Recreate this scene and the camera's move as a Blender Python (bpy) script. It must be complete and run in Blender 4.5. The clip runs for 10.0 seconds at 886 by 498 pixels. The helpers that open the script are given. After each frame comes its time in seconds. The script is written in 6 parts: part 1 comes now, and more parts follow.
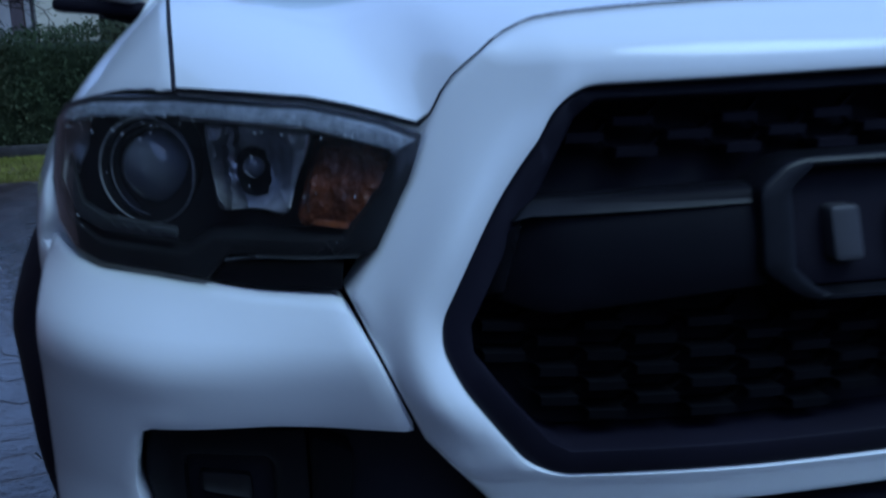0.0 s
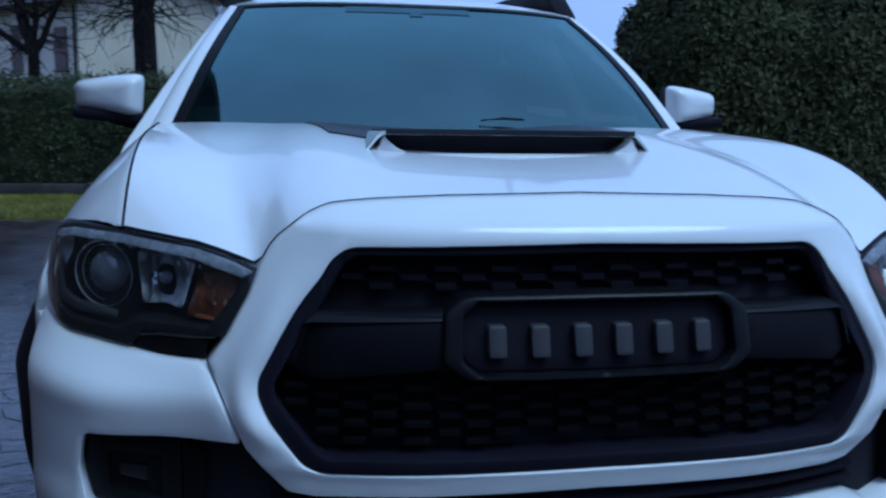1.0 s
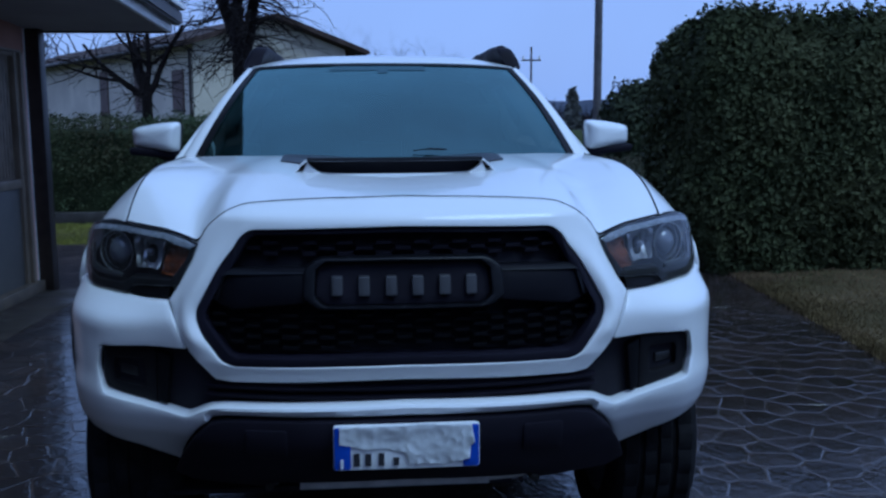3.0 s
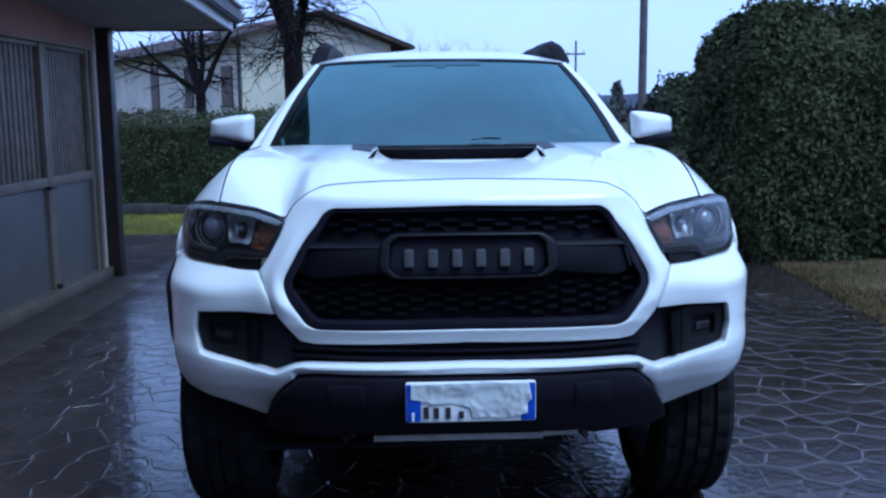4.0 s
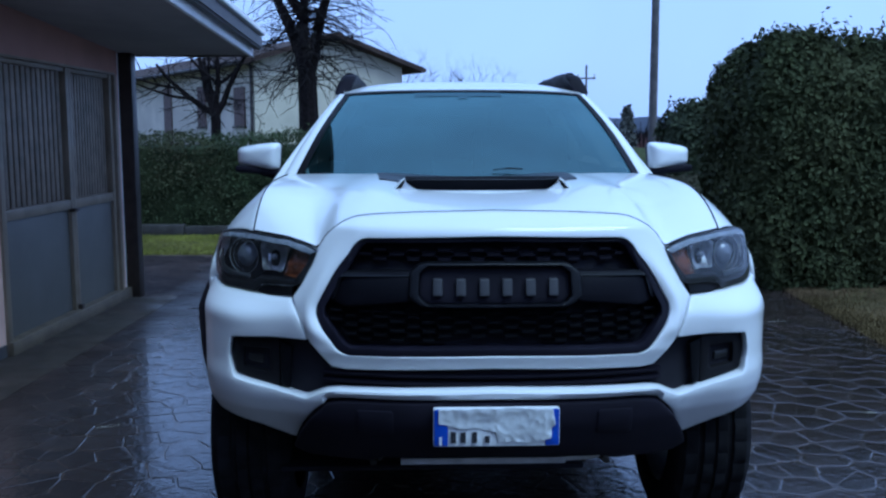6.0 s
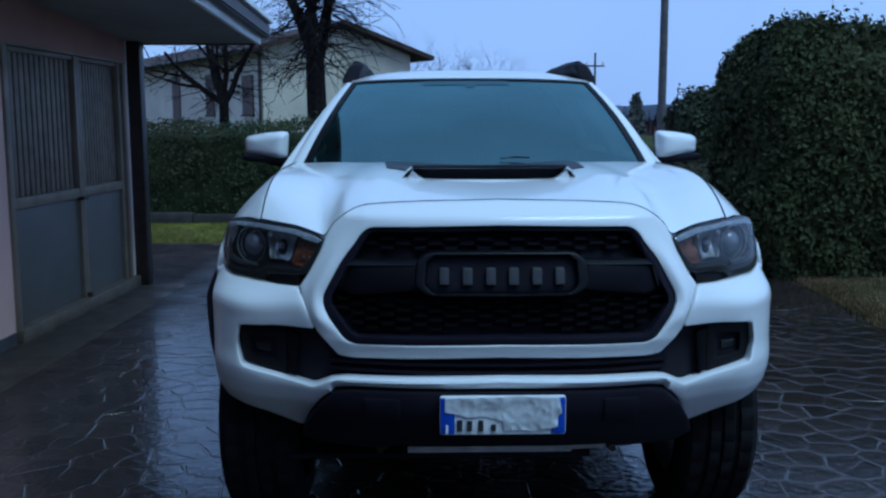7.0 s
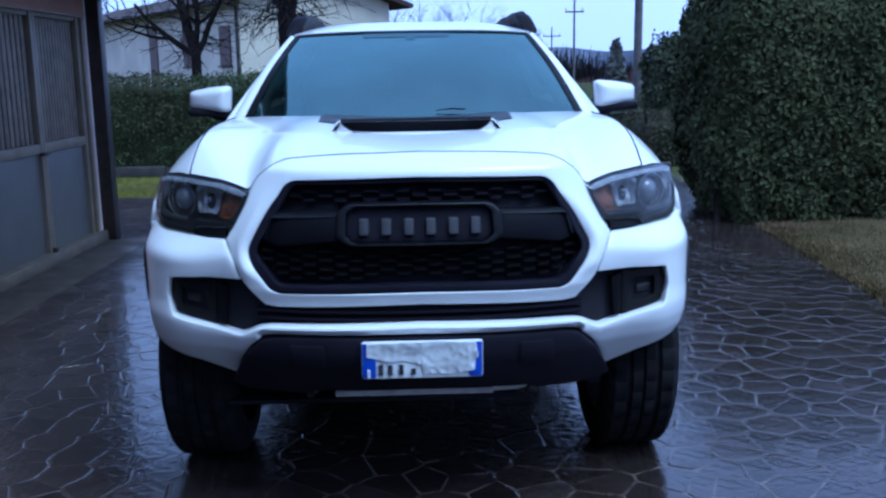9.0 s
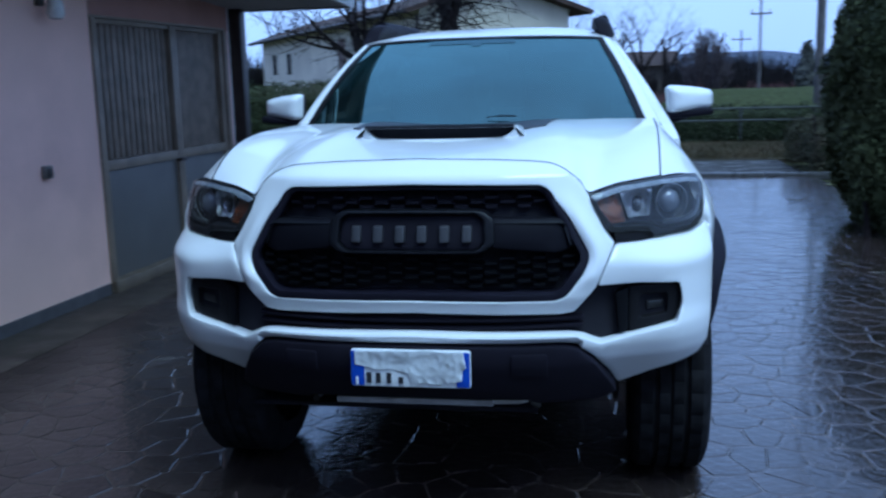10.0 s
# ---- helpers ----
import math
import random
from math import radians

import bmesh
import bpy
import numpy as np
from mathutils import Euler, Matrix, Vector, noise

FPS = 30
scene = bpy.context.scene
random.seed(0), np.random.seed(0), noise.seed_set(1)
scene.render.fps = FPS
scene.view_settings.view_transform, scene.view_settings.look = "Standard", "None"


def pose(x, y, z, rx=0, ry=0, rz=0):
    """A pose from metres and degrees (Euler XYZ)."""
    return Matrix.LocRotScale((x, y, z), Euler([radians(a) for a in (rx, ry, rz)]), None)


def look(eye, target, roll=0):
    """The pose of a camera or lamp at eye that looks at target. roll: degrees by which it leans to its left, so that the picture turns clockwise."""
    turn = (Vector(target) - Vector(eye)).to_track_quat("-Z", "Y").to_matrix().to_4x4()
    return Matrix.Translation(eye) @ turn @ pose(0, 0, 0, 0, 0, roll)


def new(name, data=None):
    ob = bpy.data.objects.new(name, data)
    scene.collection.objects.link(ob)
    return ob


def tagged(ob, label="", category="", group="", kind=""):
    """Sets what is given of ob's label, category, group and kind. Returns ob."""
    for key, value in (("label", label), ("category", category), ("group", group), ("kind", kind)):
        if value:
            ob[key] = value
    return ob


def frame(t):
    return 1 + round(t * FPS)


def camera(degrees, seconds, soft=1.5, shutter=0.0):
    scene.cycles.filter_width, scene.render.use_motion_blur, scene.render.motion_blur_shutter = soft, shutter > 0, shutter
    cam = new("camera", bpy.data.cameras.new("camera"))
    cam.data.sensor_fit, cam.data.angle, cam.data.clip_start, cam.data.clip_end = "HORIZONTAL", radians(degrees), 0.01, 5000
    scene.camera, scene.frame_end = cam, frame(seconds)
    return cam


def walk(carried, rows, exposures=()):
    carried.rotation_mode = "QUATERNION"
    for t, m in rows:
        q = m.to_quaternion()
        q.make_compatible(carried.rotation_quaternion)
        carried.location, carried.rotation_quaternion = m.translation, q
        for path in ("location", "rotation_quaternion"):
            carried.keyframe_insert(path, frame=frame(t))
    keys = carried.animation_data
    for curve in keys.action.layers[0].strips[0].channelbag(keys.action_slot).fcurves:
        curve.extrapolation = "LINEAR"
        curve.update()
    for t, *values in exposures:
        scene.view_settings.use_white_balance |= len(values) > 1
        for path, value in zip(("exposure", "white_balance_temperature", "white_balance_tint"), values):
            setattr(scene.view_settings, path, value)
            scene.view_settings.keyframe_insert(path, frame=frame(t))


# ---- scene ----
from mathutils.geometry import delaunay_2d_cdt

cam = camera(50.4, 10.0, soft=2.4, shutter=0.35)
PATH = [
    (0, (-0.685, -0.64, 1.173), (-0.266, 1.265, 0.731), -2.0),
    (0.2, (-0.694, -0.788, 1.219), (-0.273, 1.125, 0.819), -2.0),
    (0.5, (-0.67, -0.982, 1.29), (-0.165, 0.913, 0.9), 1.3),
    (0.8, (-0.586, -1.139, 1.346), (-0.092, 0.771, 1.015), 0.4),
    (1, (-0.51, -1.255, 1.367), (-0.133, 0.68, 1.029), 1.2),
    (1.5, (-0.386, -1.503, 1.421), (-0.09, 0.448, 1.094), 0.6),
    (2, (-0.285, -1.806, 1.416), (0.005, 0.149, 1.109), 1.1),
    (2.5, (-0.14, -2.025, 1.426), (0.227, -0.072, 1.199), -0.2),
    (3, (-0.071, -2.22, 1.405), (0.074, -0.245, 1.126), -0.3),
    (4.5, (-0.182, -2.556, 1.394), (-0.136, -0.578, 1.104), -0.4),
    (5, (-0.197, -2.57, 1.408), (-0.135, -0.591, 1.128), 0.6),
    (5.5, (-0.2, -2.58, 1.426), (-0.147, -0.595, 1.186), 0.2),
    (7, (-0.195, -2.587, 1.434), (-0.175, -0.605, 1.164), -0.1),
    (7.5, (-0.182, -2.63, 1.437), (-0.137, -0.65, 1.159), -0.1),
    (8, (-0.176, -2.632, 1.44), (-0.116, -0.651, 1.174), 0.0),
    (8.5, (-0.171, -2.642, 1.446), (-0.138, -0.663, 1.157), 0.5),
    (9, (0.006, -2.683, 1.45), (0.051, -0.72, 1.074), -0.9),
    (9.5, (0.309, -2.731, 1.458), (0.241, -0.767, 1.087), -1.1),
    (10, (0.581, -2.604, 1.438), (0.231, -0.667, 1.084), -1.5),
]
walk(cam, [(t, look(eye, target, roll)) for t, eye, target, roll in PATH],
     [(0.0, -0.01, 5200, 18), (1.0, 0.04, 5350, 17), (1.5, -0.08, 5300, 18), (2.0, -0.32, 5250, 19), (2.5, -0.28, 5220, 20), (3.0, -0.10, 5320, 20), (4.4, 0.98, 5480, 21), (5.5, 0.82, 5380, 19),
      (6.8, 0.06, 5380, 11), (7.6, 0.03, 5480, 10), (8.5, 0.09, 5450, 11), (9.0, 0.91, 5320, 22), (9.6, 1.07, 5400, 23), (10.0, 0.63, 5460, 13)])

# ---- world and light: a heavy overcast sky at dusk ----
world = bpy.data.worlds.new("dusk_sky")
scene.world = world
world.use_nodes = True
wt = world.node_tree
sky = wt.nodes.new("ShaderNodeTexSky")
sky.sky_type = "NISHITA"
sky.sun_disc = False
sky.sun_elevation, sky.sun_rotation = radians(64), radians(150)
sky.dust_density, sky.air_density = 3.0, 1.0
cloud = wt.nodes.new("ShaderNodeMixRGB")
cloud.inputs["Fac"].default_value = 0.85
drift = wt.nodes.new("ShaderNodeTexNoise")
drift.inputs["Scale"].default_value, drift.inputs["Detail"].default_value, drift.inputs["Distortion"].default_value = 2.4, 4.0, 0.4
veil = wt.nodes.new("ShaderNodeValToRGB")
veil.color_ramp.elements[0].position, veil.color_ramp.elements[0].color = 0.34, (0.345, 0.515, 0.835, 1)
veil.color_ramp.elements[1].position, veil.color_ramp.elements[1].color = 0.66, (0.385, 0.595, 0.985, 1)
dense = wt.nodes.new("ShaderNodeVectorMath")
dense.operation = "SCALE"
dense.inputs["Scale"].default_value = 10.0
wt.links.new(drift.outputs["Fac"], veil.inputs["Fac"])
wt.links.new(veil.outputs["Color"], dense.inputs[0])
wt.links.new(dense.outputs["Vector"], cloud.inputs["Color2"])
wt.links.new(sky.outputs["Color"], cloud.inputs["Color1"])
back = wt.nodes["Background"]
back.inputs["Strength"].default_value = 0.1
wt.links.new(cloud.outputs["Color"], back.inputs["Color"])

sun = new("sun", bpy.data.lights.new("sun", "SUN"))
sun.data.energy, sun.data.angle, sun.data.color = 1.5, radians(32), (0.66, 0.93, 0.94)
sun.matrix_world = look((0, 0, 0), (-.36, .36, -.86), 0)

# ---- materials ----
def mat(name, base, rough=0.5, metal=0.0, scale=8.0, amount=0.15, bump=0.0, bump_scale=60.0, fine=0.0, coat=0.0, rough_var=0.0,
        tint=None, tint_scale=1.5, piece=0.0, island=0.0, spec=0.5, dry_x=None):
    """Principled material with variation of colour at two scales, roughness variation and bump. tint: a second colour for broad patches.
    dry_x: from where to where, across the place, rain has wetted the surface (a dry strip lies under the eave)."""
    m = bpy.data.materials.new(name)
    m.use_nodes = True
    t, n = m.node_tree, m.node_tree.nodes
    p = n["Principled BSDF"]
    p.inputs["Roughness"].default_value, p.inputs["Metallic"].default_value = rough, metal
    p.inputs["Coat Weight"].default_value, p.inputs["Coat Roughness"].default_value = coat, 0.03
    p.inputs["Specular IOR Level"].default_value = spec
    tc = n.new("ShaderNodeTexCoord")

    def tex(sc, detail=4.0):
        x = n.new("ShaderNodeTexNoise")
        x.inputs["Scale"].default_value, x.inputs["Detail"].default_value = sc, detail
        t.links.new(tc.outputs["Object"], x.inputs["Vector"])
        return x

    def mixed(fac, a, b, lo=0.35, hi=0.65):
        r = n.new("ShaderNodeMapRange")
        r.inputs["From Min"].default_value, r.inputs["From Max"].default_value = lo, hi
        t.links.new(fac, r.inputs["Value"])
        x = n.new("ShaderNodeMixRGB")
        t.links.new(r.outputs["Result"], x.inputs["Fac"])
        for socket, value in (("Color1", a), ("Color2", b)):
            if isinstance(value, tuple):
                x.inputs[socket].default_value = (*value, 1)
            else:
                t.links.new(value, x.inputs[socket])
        return x.outputs["Color"]

    dark = tuple(c * (1 - amount) for c in base)
    light = tuple(min(1, c * (1 + amount)) for c in base)
    col = mixed(tex(scale).outputs["Fac"], dark, light)
    if tint:
        col = mixed(tex(tint_scale, 6).outputs["Fac"], col, tint, 0.42, 0.68)
    if piece or island:
        info = n.new("ShaderNodeObjectInfo" if piece else "ShaderNodeNewGeometry")
        r = n.new("ShaderNodeMapRange")
        r.inputs["To Min"].default_value, r.inputs["To Max"].default_value = 1 - (piece or island), 1 + (piece or island)
        t.links.new(info.outputs["Random" if piece else "Random Per Island"], r.inputs["Value"])
        h = n.new("ShaderNodeHueSaturation")
        t.links.new(r.outputs["Result"], h.inputs["Value"])
        t.links.new(col, h.inputs["Color"])
        col = h.outputs["Color"]
    t.links.new(col, p.inputs["Base Color"])
    if rough_var:
        r = n.new("ShaderNodeMapRange")
        r.inputs["From Min"].default_value, r.inputs["From Max"].default_value = 0.35, 0.65
        r.inputs["To Min"].default_value, r.inputs["To Max"].default_value = max(0.02, rough - rough_var), min(1, rough + rough_var)
        t.links.new(tex(scale * 0.6, 5).outputs["Fac"], r.inputs["Value"])
        t.links.new(r.outputs["Result"], p.inputs["Roughness"])
    if dry_x:
        g, sep, wob = n.new("ShaderNodeNewGeometry"), n.new("ShaderNodeSeparateXYZ"), n.new("ShaderNodeTexNoise")
        wob.inputs["Scale"].default_value, wob.inputs["Detail"].default_value = 1.6, 4.0
        t.links.new(g.outputs["Position"], wob.inputs["Vector"])
        t.links.new(g.outputs["Position"], sep.inputs["Vector"])
        add = n.new("ShaderNodeMath")
        add.operation = "MULTIPLY_ADD"
        add.inputs[1].default_value = 0.7
        t.links.new(wob.outputs["Fac"], add.inputs[0])
        t.links.new(sep.outputs["X"], add.inputs[2])
        wet = n.new("ShaderNodeMapRange")
        wet.inputs["From Min"].default_value, wet.inputs["From Max"].default_value = dry_x[0] + .35, dry_x[1] + .35
        t.links.new(add.outputs["Value"], wet.inputs["Value"])
        film = n.new("ShaderNodeMath")
        film.operation = "MULTIPLY"
        film.inputs[1].default_value = coat
        t.links.new(wet.outputs["Result"], film.inputs[0])
        t.links.new(film.outputs["Value"], p.inputs["Coat Weight"])
        p.inputs["Coat Roughness"].default_value = 0.09
        rr = n.new("ShaderNodeMix")
        rr.inputs[2].default_value = 0.62
        t.links.new(wet.outputs["Result"], rr.inputs[0])
        if rough_var:
            t.links.new(r.outputs["Result"], rr.inputs[3])
        else:
            rr.inputs[3].default_value = rough
        t.links.new(rr.outputs[0], p.inputs["Roughness"])
        gl = n.new("ShaderNodeMapRange")
        gl.inputs["To Min"].default_value, gl.inputs["To Max"].default_value = 0.04, spec
        t.links.new(wet.outputs["Result"], gl.inputs["Value"])
        t.links.new(gl.outputs["Result"], p.inputs["Specular IOR Level"])
    if bump:
        b = n.new("ShaderNodeBump")
        b.inputs["Strength"].default_value, b.inputs["Distance"].default_value = bump, 0.01
        t.links.new(tex(bump_scale, 5).outputs["Fac"], b.inputs["Height"])
        t.links.new(b.outputs["Normal"], p.inputs["Normal"])
    return m


PAINT = mat("white_car_paint", (0.78, 0.79, 0.80), 0.45, coat=0.8, scale=2.5, amount=0.02, bump=0.02, bump_scale=90, rough_var=0.1, spec=0.3)
PAINT.node_tree.nodes["Principled BSDF"].inputs["Coat Roughness"].default_value = 0.06
BLACK = mat("black_textured_plastic", (0.0105, 0.009, 0.0145), 0.6, scale=5, amount=0.2, bump=0.08, bump_scale=400, rough_var=0.08, spec=0.09)
GLOSS = mat("satin_black_plastic", (0.009, 0.0085, 0.010), 0.5, scale=5, amount=0.15, rough_var=0.08, spec=0.1)
FRAME = mat("satin_grille_frame", (0.0105, 0.0092, 0.016), 0.45, scale=5, amount=0.15, rough_var=0.08, spec=0.14)
DECAL = mat("matte_black_film", (0.012, 0.013, 0.017), 0.42, scale=6, amount=0.2, spec=0.45, rough_var=0.1)
MESH_BLACK = mat("deep_black_insert", (0.005, 0.005, 0.0065), 0.65, scale=5, amount=0.2, spec=0.07)
VOID = mat("dark_cavity", (0.02, 0.019, 0.024), 0.9, spec=0.1)
RUBBER = mat("tyre_rubber", (0.013, 0.0125, 0.014), 0.9, scale=20, amount=0.3, bump=0.2, bump_scale=200, spec=0.06)
ALLOY = mat("dark_alloy", (0.05, 0.05, 0.052), 0.4, 0.8, scale=15, amount=0.2)
SKID = mat("brushed_aluminium", (0.5, 0.49, 0.49), 0.5, 0.3, scale=15, amount=0.2)
LETTER = mat("grey_emblem", (0.029, 0.028, 0.034), 0.6, 0.1, scale=20, amount=0.1)
CHROME = mat("reflector_chrome", (0.62, 0.63, 0.66), 0.28, 0.9, scale=60, amount=0.2, bump=0.35, bump_scale=55)
AMBER = mat("amber_lens", (0.15, 0.042, 0.015), 0.2, 0.1, scale=40, amount=0.5, bump=0.6, bump_scale=90)
WING = mat("grille_wing_plastic", (0.0062, 0.0058, 0.0088), 0.55, scale=5, amount=0.15, bump=0.06, bump_scale=400, rough_var=0.08, spec=0.07)
RIDGE = mat("wet_black_moulding", (0.006, 0.006, 0.008), 0.35, scale=30, amount=0.2, bump=0.05, bump_scale=300, spec=0.16)
BEZEL = mat("lamp_bezel", (0.013, 0.0135, 0.016), 0.38, scale=12, amount=0.2, spec=0.2)
TRIM_SILVER = mat("lamp_silver_trim", (0.09, 0.095, 0.105), 0.3, 0.5)
PLATE = mat("plate_white", (0.72, 0.73, 0.74), 0.35, scale=20, amount=0.04)
PLATE_BLUE = mat("plate_blue", (0.012, 0.06, 0.42), 0.35, scale=20, amount=0.08)
TAPE = mat("silver_tape", (0.62, 0.64, 0.66), 0.3, 0.15, scale=30, amount=0.1, bump=0.25, bump_scale=22)
INK = mat("plate_ink", (0.02, 0.02, 0.025), 0.5)
SEAT = mat("seat_fabric", (0.05, 0.05, 0.055), 0.9, scale=40, amount=0.3)
UNDER = mat("underbody_steel", (0.03, 0.028, 0.027), 0.6, 0.3, scale=12, amount=0.4)
RED = mat("tail_lamp_red", (0.35, 0.02, 0.02), 0.2)

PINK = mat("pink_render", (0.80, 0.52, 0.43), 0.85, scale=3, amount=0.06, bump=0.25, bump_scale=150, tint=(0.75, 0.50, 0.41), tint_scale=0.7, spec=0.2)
BACK_WALL = mat("unseen_wall_render", (0.22, 0.19, 0.17), 0.9, scale=3, amount=0.1, bump=0.25, bump_scale=150, tint=(0.17, 0.15, 0.14), tint_scale=0.7)
# door beam: reddish pink darkened for the shade under the eave
LINTEL = mat("shaded_pink_beam", (0.40, 0.22, 0.18), 0.85, scale=3, amount=0.08, bump=0.25, bump_scale=150, tint=(0.34, 0.19, 0.16), tint_scale=0.7, spec=0.2)
DARKENED_WALL = mat("darkened_garage_render", (0.13, 0.075, 0.06), 0.85, scale=3, amount=0.08, bump=0.25, bump_scale=150, tint=(0.11, 0.065, 0.055), tint_scale=0.7, spec=0.2)
SOFFIT = mat("soffit_paint", (0.36, 0.34, 0.33), 0.8, scale=4, amount=0.06, tint=(0.30, 0.285, 0.28), tint_scale=0.9)
BROWN_METAL = mat("dark_brown_metal", (0.035, 0.026, 0.023), 0.45, 0.2, scale=10, amount=0.25)
WHITE_METAL = mat("white_gutter_metal", (0.80, 0.80, 0.80), 0.45, scale=6, amount=0.08)
DOOR_GREY = mat("painted_door_steel", (0.132, 0.124, 0.112), 0.55, scale=3, amount=0.08, tint=(0.105, 0.10, 0.091), rough_var=0.12)
SAND = mat("sandy_threshold", (0.115, 0.09, 0.065), 0.6, scale=8, amount=0.25, bump=0.2, bump_scale=90)
DOOR_FRAME = mat("door_frame_steel", (0.215, 0.17, 0.125), 0.5, scale=6, amount=0.15, rough_var=0.1)
SLAT = mat("brown_slat", (0.19, 0.15, 0.115), 0.55, scale=9, amount=0.2, piece=0.12)
SKIRT = mat("dark_skirting_tile", (0.075, 0.072, 0.075), 0.5, scale=10, amount=0.2)
CONCRETE = mat("wet_concrete", (0.045, 0.035, 0.029), 0.6, spec=0.2, scale=5, amount=0.25, bump=0.3, bump_scale=80, rough_var=0.25, tint=(0.045, 0.038, 0.032))
KERB = mat("kerb_stone", (0.034, 0.030, 0.028), 0.6, scale=9, amount=0.25, bump=0.3, bump_scale=70, rough_var=0.2)
DARK_KERB = mat("wet_dark_kerb", (0.05, 0.048, 0.048), 0.4, scale=9, amount=0.3, bump=0.3, bump_scale=70, rough_var=0.15)
LAMP_GLASS = mat("lamp_glass", (0.6, 0.6, 0.58), 0.25)
STONE = mat("wet_paving_stone", (0.028, 0.0195, 0.018), 0.15, scale=5, amount=0.35, bump=0.5, bump_scale=26, rough_var=0.09, tint=(0.021, 0.0155, 0.0145), tint_scale=1.2, piece=0.3, coat=0.35, dry_x=(-2.6, -1.85))
STONE_REST = mat("wet_paving_stone_joined", (0.028, 0.0195, 0.018), 0.15, scale=5, amount=0.35, bump=0.5, bump_scale=26, rough_var=0.09, tint=(0.021, 0.0155, 0.0145), tint_scale=1.2, island=0.3, coat=0.35, dry_x=(-2.6, -1.85))
MORTAR = mat("mortar", (0.082, 0.061, 0.051), 0.17, scale=12, amount=0.35, bump=0.12, bump_scale=120, rough_var=0.09, tint=(0.034, 0.026, 0.023), tint_scale=0.9, coat=0.35, dry_x=(-2.6, -1.85))
ROAD = mat("wet_asphalt", (0.042, 0.039, 0.037), 0.62, scale=6, amount=0.25, bump=0.3, bump_scale=140, rough_var=0.2, spec=0.1)
EARTH = mat("field_earth", (0.075, 0.07, 0.035), 0.95, scale=1.5, amount=0.4, tint=(0.055, 0.065, 0.022), tint_scale=0.3, spec=0.04)
MEADOW = mat("meadow_grass", (0.045, 0.051, 0.020), 0.95, scale=6, amount=0.4, bump=0.8, bump_scale=40, tint=(0.040, 0.048, 0.018), tint_scale=0.8, spec=0.04)
LAWN_SOIL = mat("lawn_soil", (0.060, 0.050, 0.022), 0.95, scale=5, amount=0.4, tint=(0.105, 0.075, 0.042), tint_scale=1.2, spec=0.04)
GRASS = mat("winter_grass", (0.108, 0.078, 0.036), 0.8, scale=1.2, amount=0.35, tint=(0.20, 0.132, 0.078), tint_scale=0.8, island=0.35, spec=0.04)
GRASS_GREEN = mat("green_grass", (0.21, 0.215, 0.045), 0.8, scale=1.2, amount=0.3, tint=(0.17, 0.165, 0.05), tint_scale=0.8, island=0.35, spec=0.04)
LAUREL = mat("laurel_leaf", (0.045, 0.054, 0.023), 0.55, spec=0.07, scale=2.0, amount=0.22, island=0.12, tint=(0.062, 0.064, 0.029), tint_scale=1.0)
FAR_LEAF = mat("far_evergreen", (0.046, 0.054, 0.030), 0.8, scale=3, amount=0.3, island=0.4, spec=0.1)
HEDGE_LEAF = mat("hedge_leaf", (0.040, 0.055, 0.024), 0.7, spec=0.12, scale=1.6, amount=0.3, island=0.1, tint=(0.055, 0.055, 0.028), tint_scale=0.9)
# hedge core: leaf green darkened for the shade between the leaves
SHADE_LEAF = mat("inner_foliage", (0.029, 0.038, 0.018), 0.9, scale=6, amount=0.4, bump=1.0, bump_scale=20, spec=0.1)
BARK = mat("bark", (0.016, 0.012, 0.012), 0.9, scale=14, amount=0.4, bump=0.6, bump_scale=40, spec=0.1)
TWIG = mat("twig_bark", (0.015, 0.012, 0.012), 0.9, scale=14, amount=0.3, spec=0.1)
# twigs lightened: the haze of distance is in their colour
HAZE_TWIG = mat("hazed_grey_brown_twigs", (0.075, 0.060, 0.062), 0.9, scale=5, amount=0.3, spec=0.1)
RED_TWIG = mat("reddish_twigs", (0.12, 0.062, 0.058), 0.9, scale=5, amount=0.3, spec=0.1)
CREAM = mat("cream_render", (0.52, 0.47, 0.37), 0.9, scale=1.2, amount=0.08, tint=(0.40, 0.36, 0.29), tint_scale=0.5, spec=0.2)
WHITE_RENDER = mat("white_render", (0.60, 0.53, 0.44), 0.9, scale=1.2, amount=0.08, tint=(0.50, 0.44, 0.37), tint_scale=0.5, spec=0.2)
YELLOW = mat("yellow_render", (0.80, 0.53, 0.14), 0.9, scale=1.0, amount=0.06, spec=0.2)
ROOF = mat("terracotta_roof", (0.050, 0.033, 0.028), 0.85, scale=3, amount=0.3, bump=0.4, bump_scale=12, spec=0.15)
SHUTTER = mat("brown_shutter", (0.10, 0.055, 0.045), 0.6, scale=10, amount=0.2)
PANE = mat("dark_window_pane", (0.012, 0.013, 0.015), 0.35, spec=0.15)
POLE = mat("weathered_pole", (0.085, 0.075, 0.074), 0.8, scale=6, amount=0.25, bump=0.3, bump_scale=30)
FENCE_POST = mat("dark_fence_post", (0.02, 0.024, 0.02), 0.7, scale=6, amount=0.2)
RAIL = mat("pale_fence_rail", (0.040, 0.043, 0.040), 0.6, scale=6, amount=0.15)
# wooded hills, with distance haze put into the bluish base
HILL = mat("hazed_far_hill", (0.078, 0.088, 0.12), 1.0, scale=0.02, amount=0.3, spec=0.04)
# needles paled for haze as well
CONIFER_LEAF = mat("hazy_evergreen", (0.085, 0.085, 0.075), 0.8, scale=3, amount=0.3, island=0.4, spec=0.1)
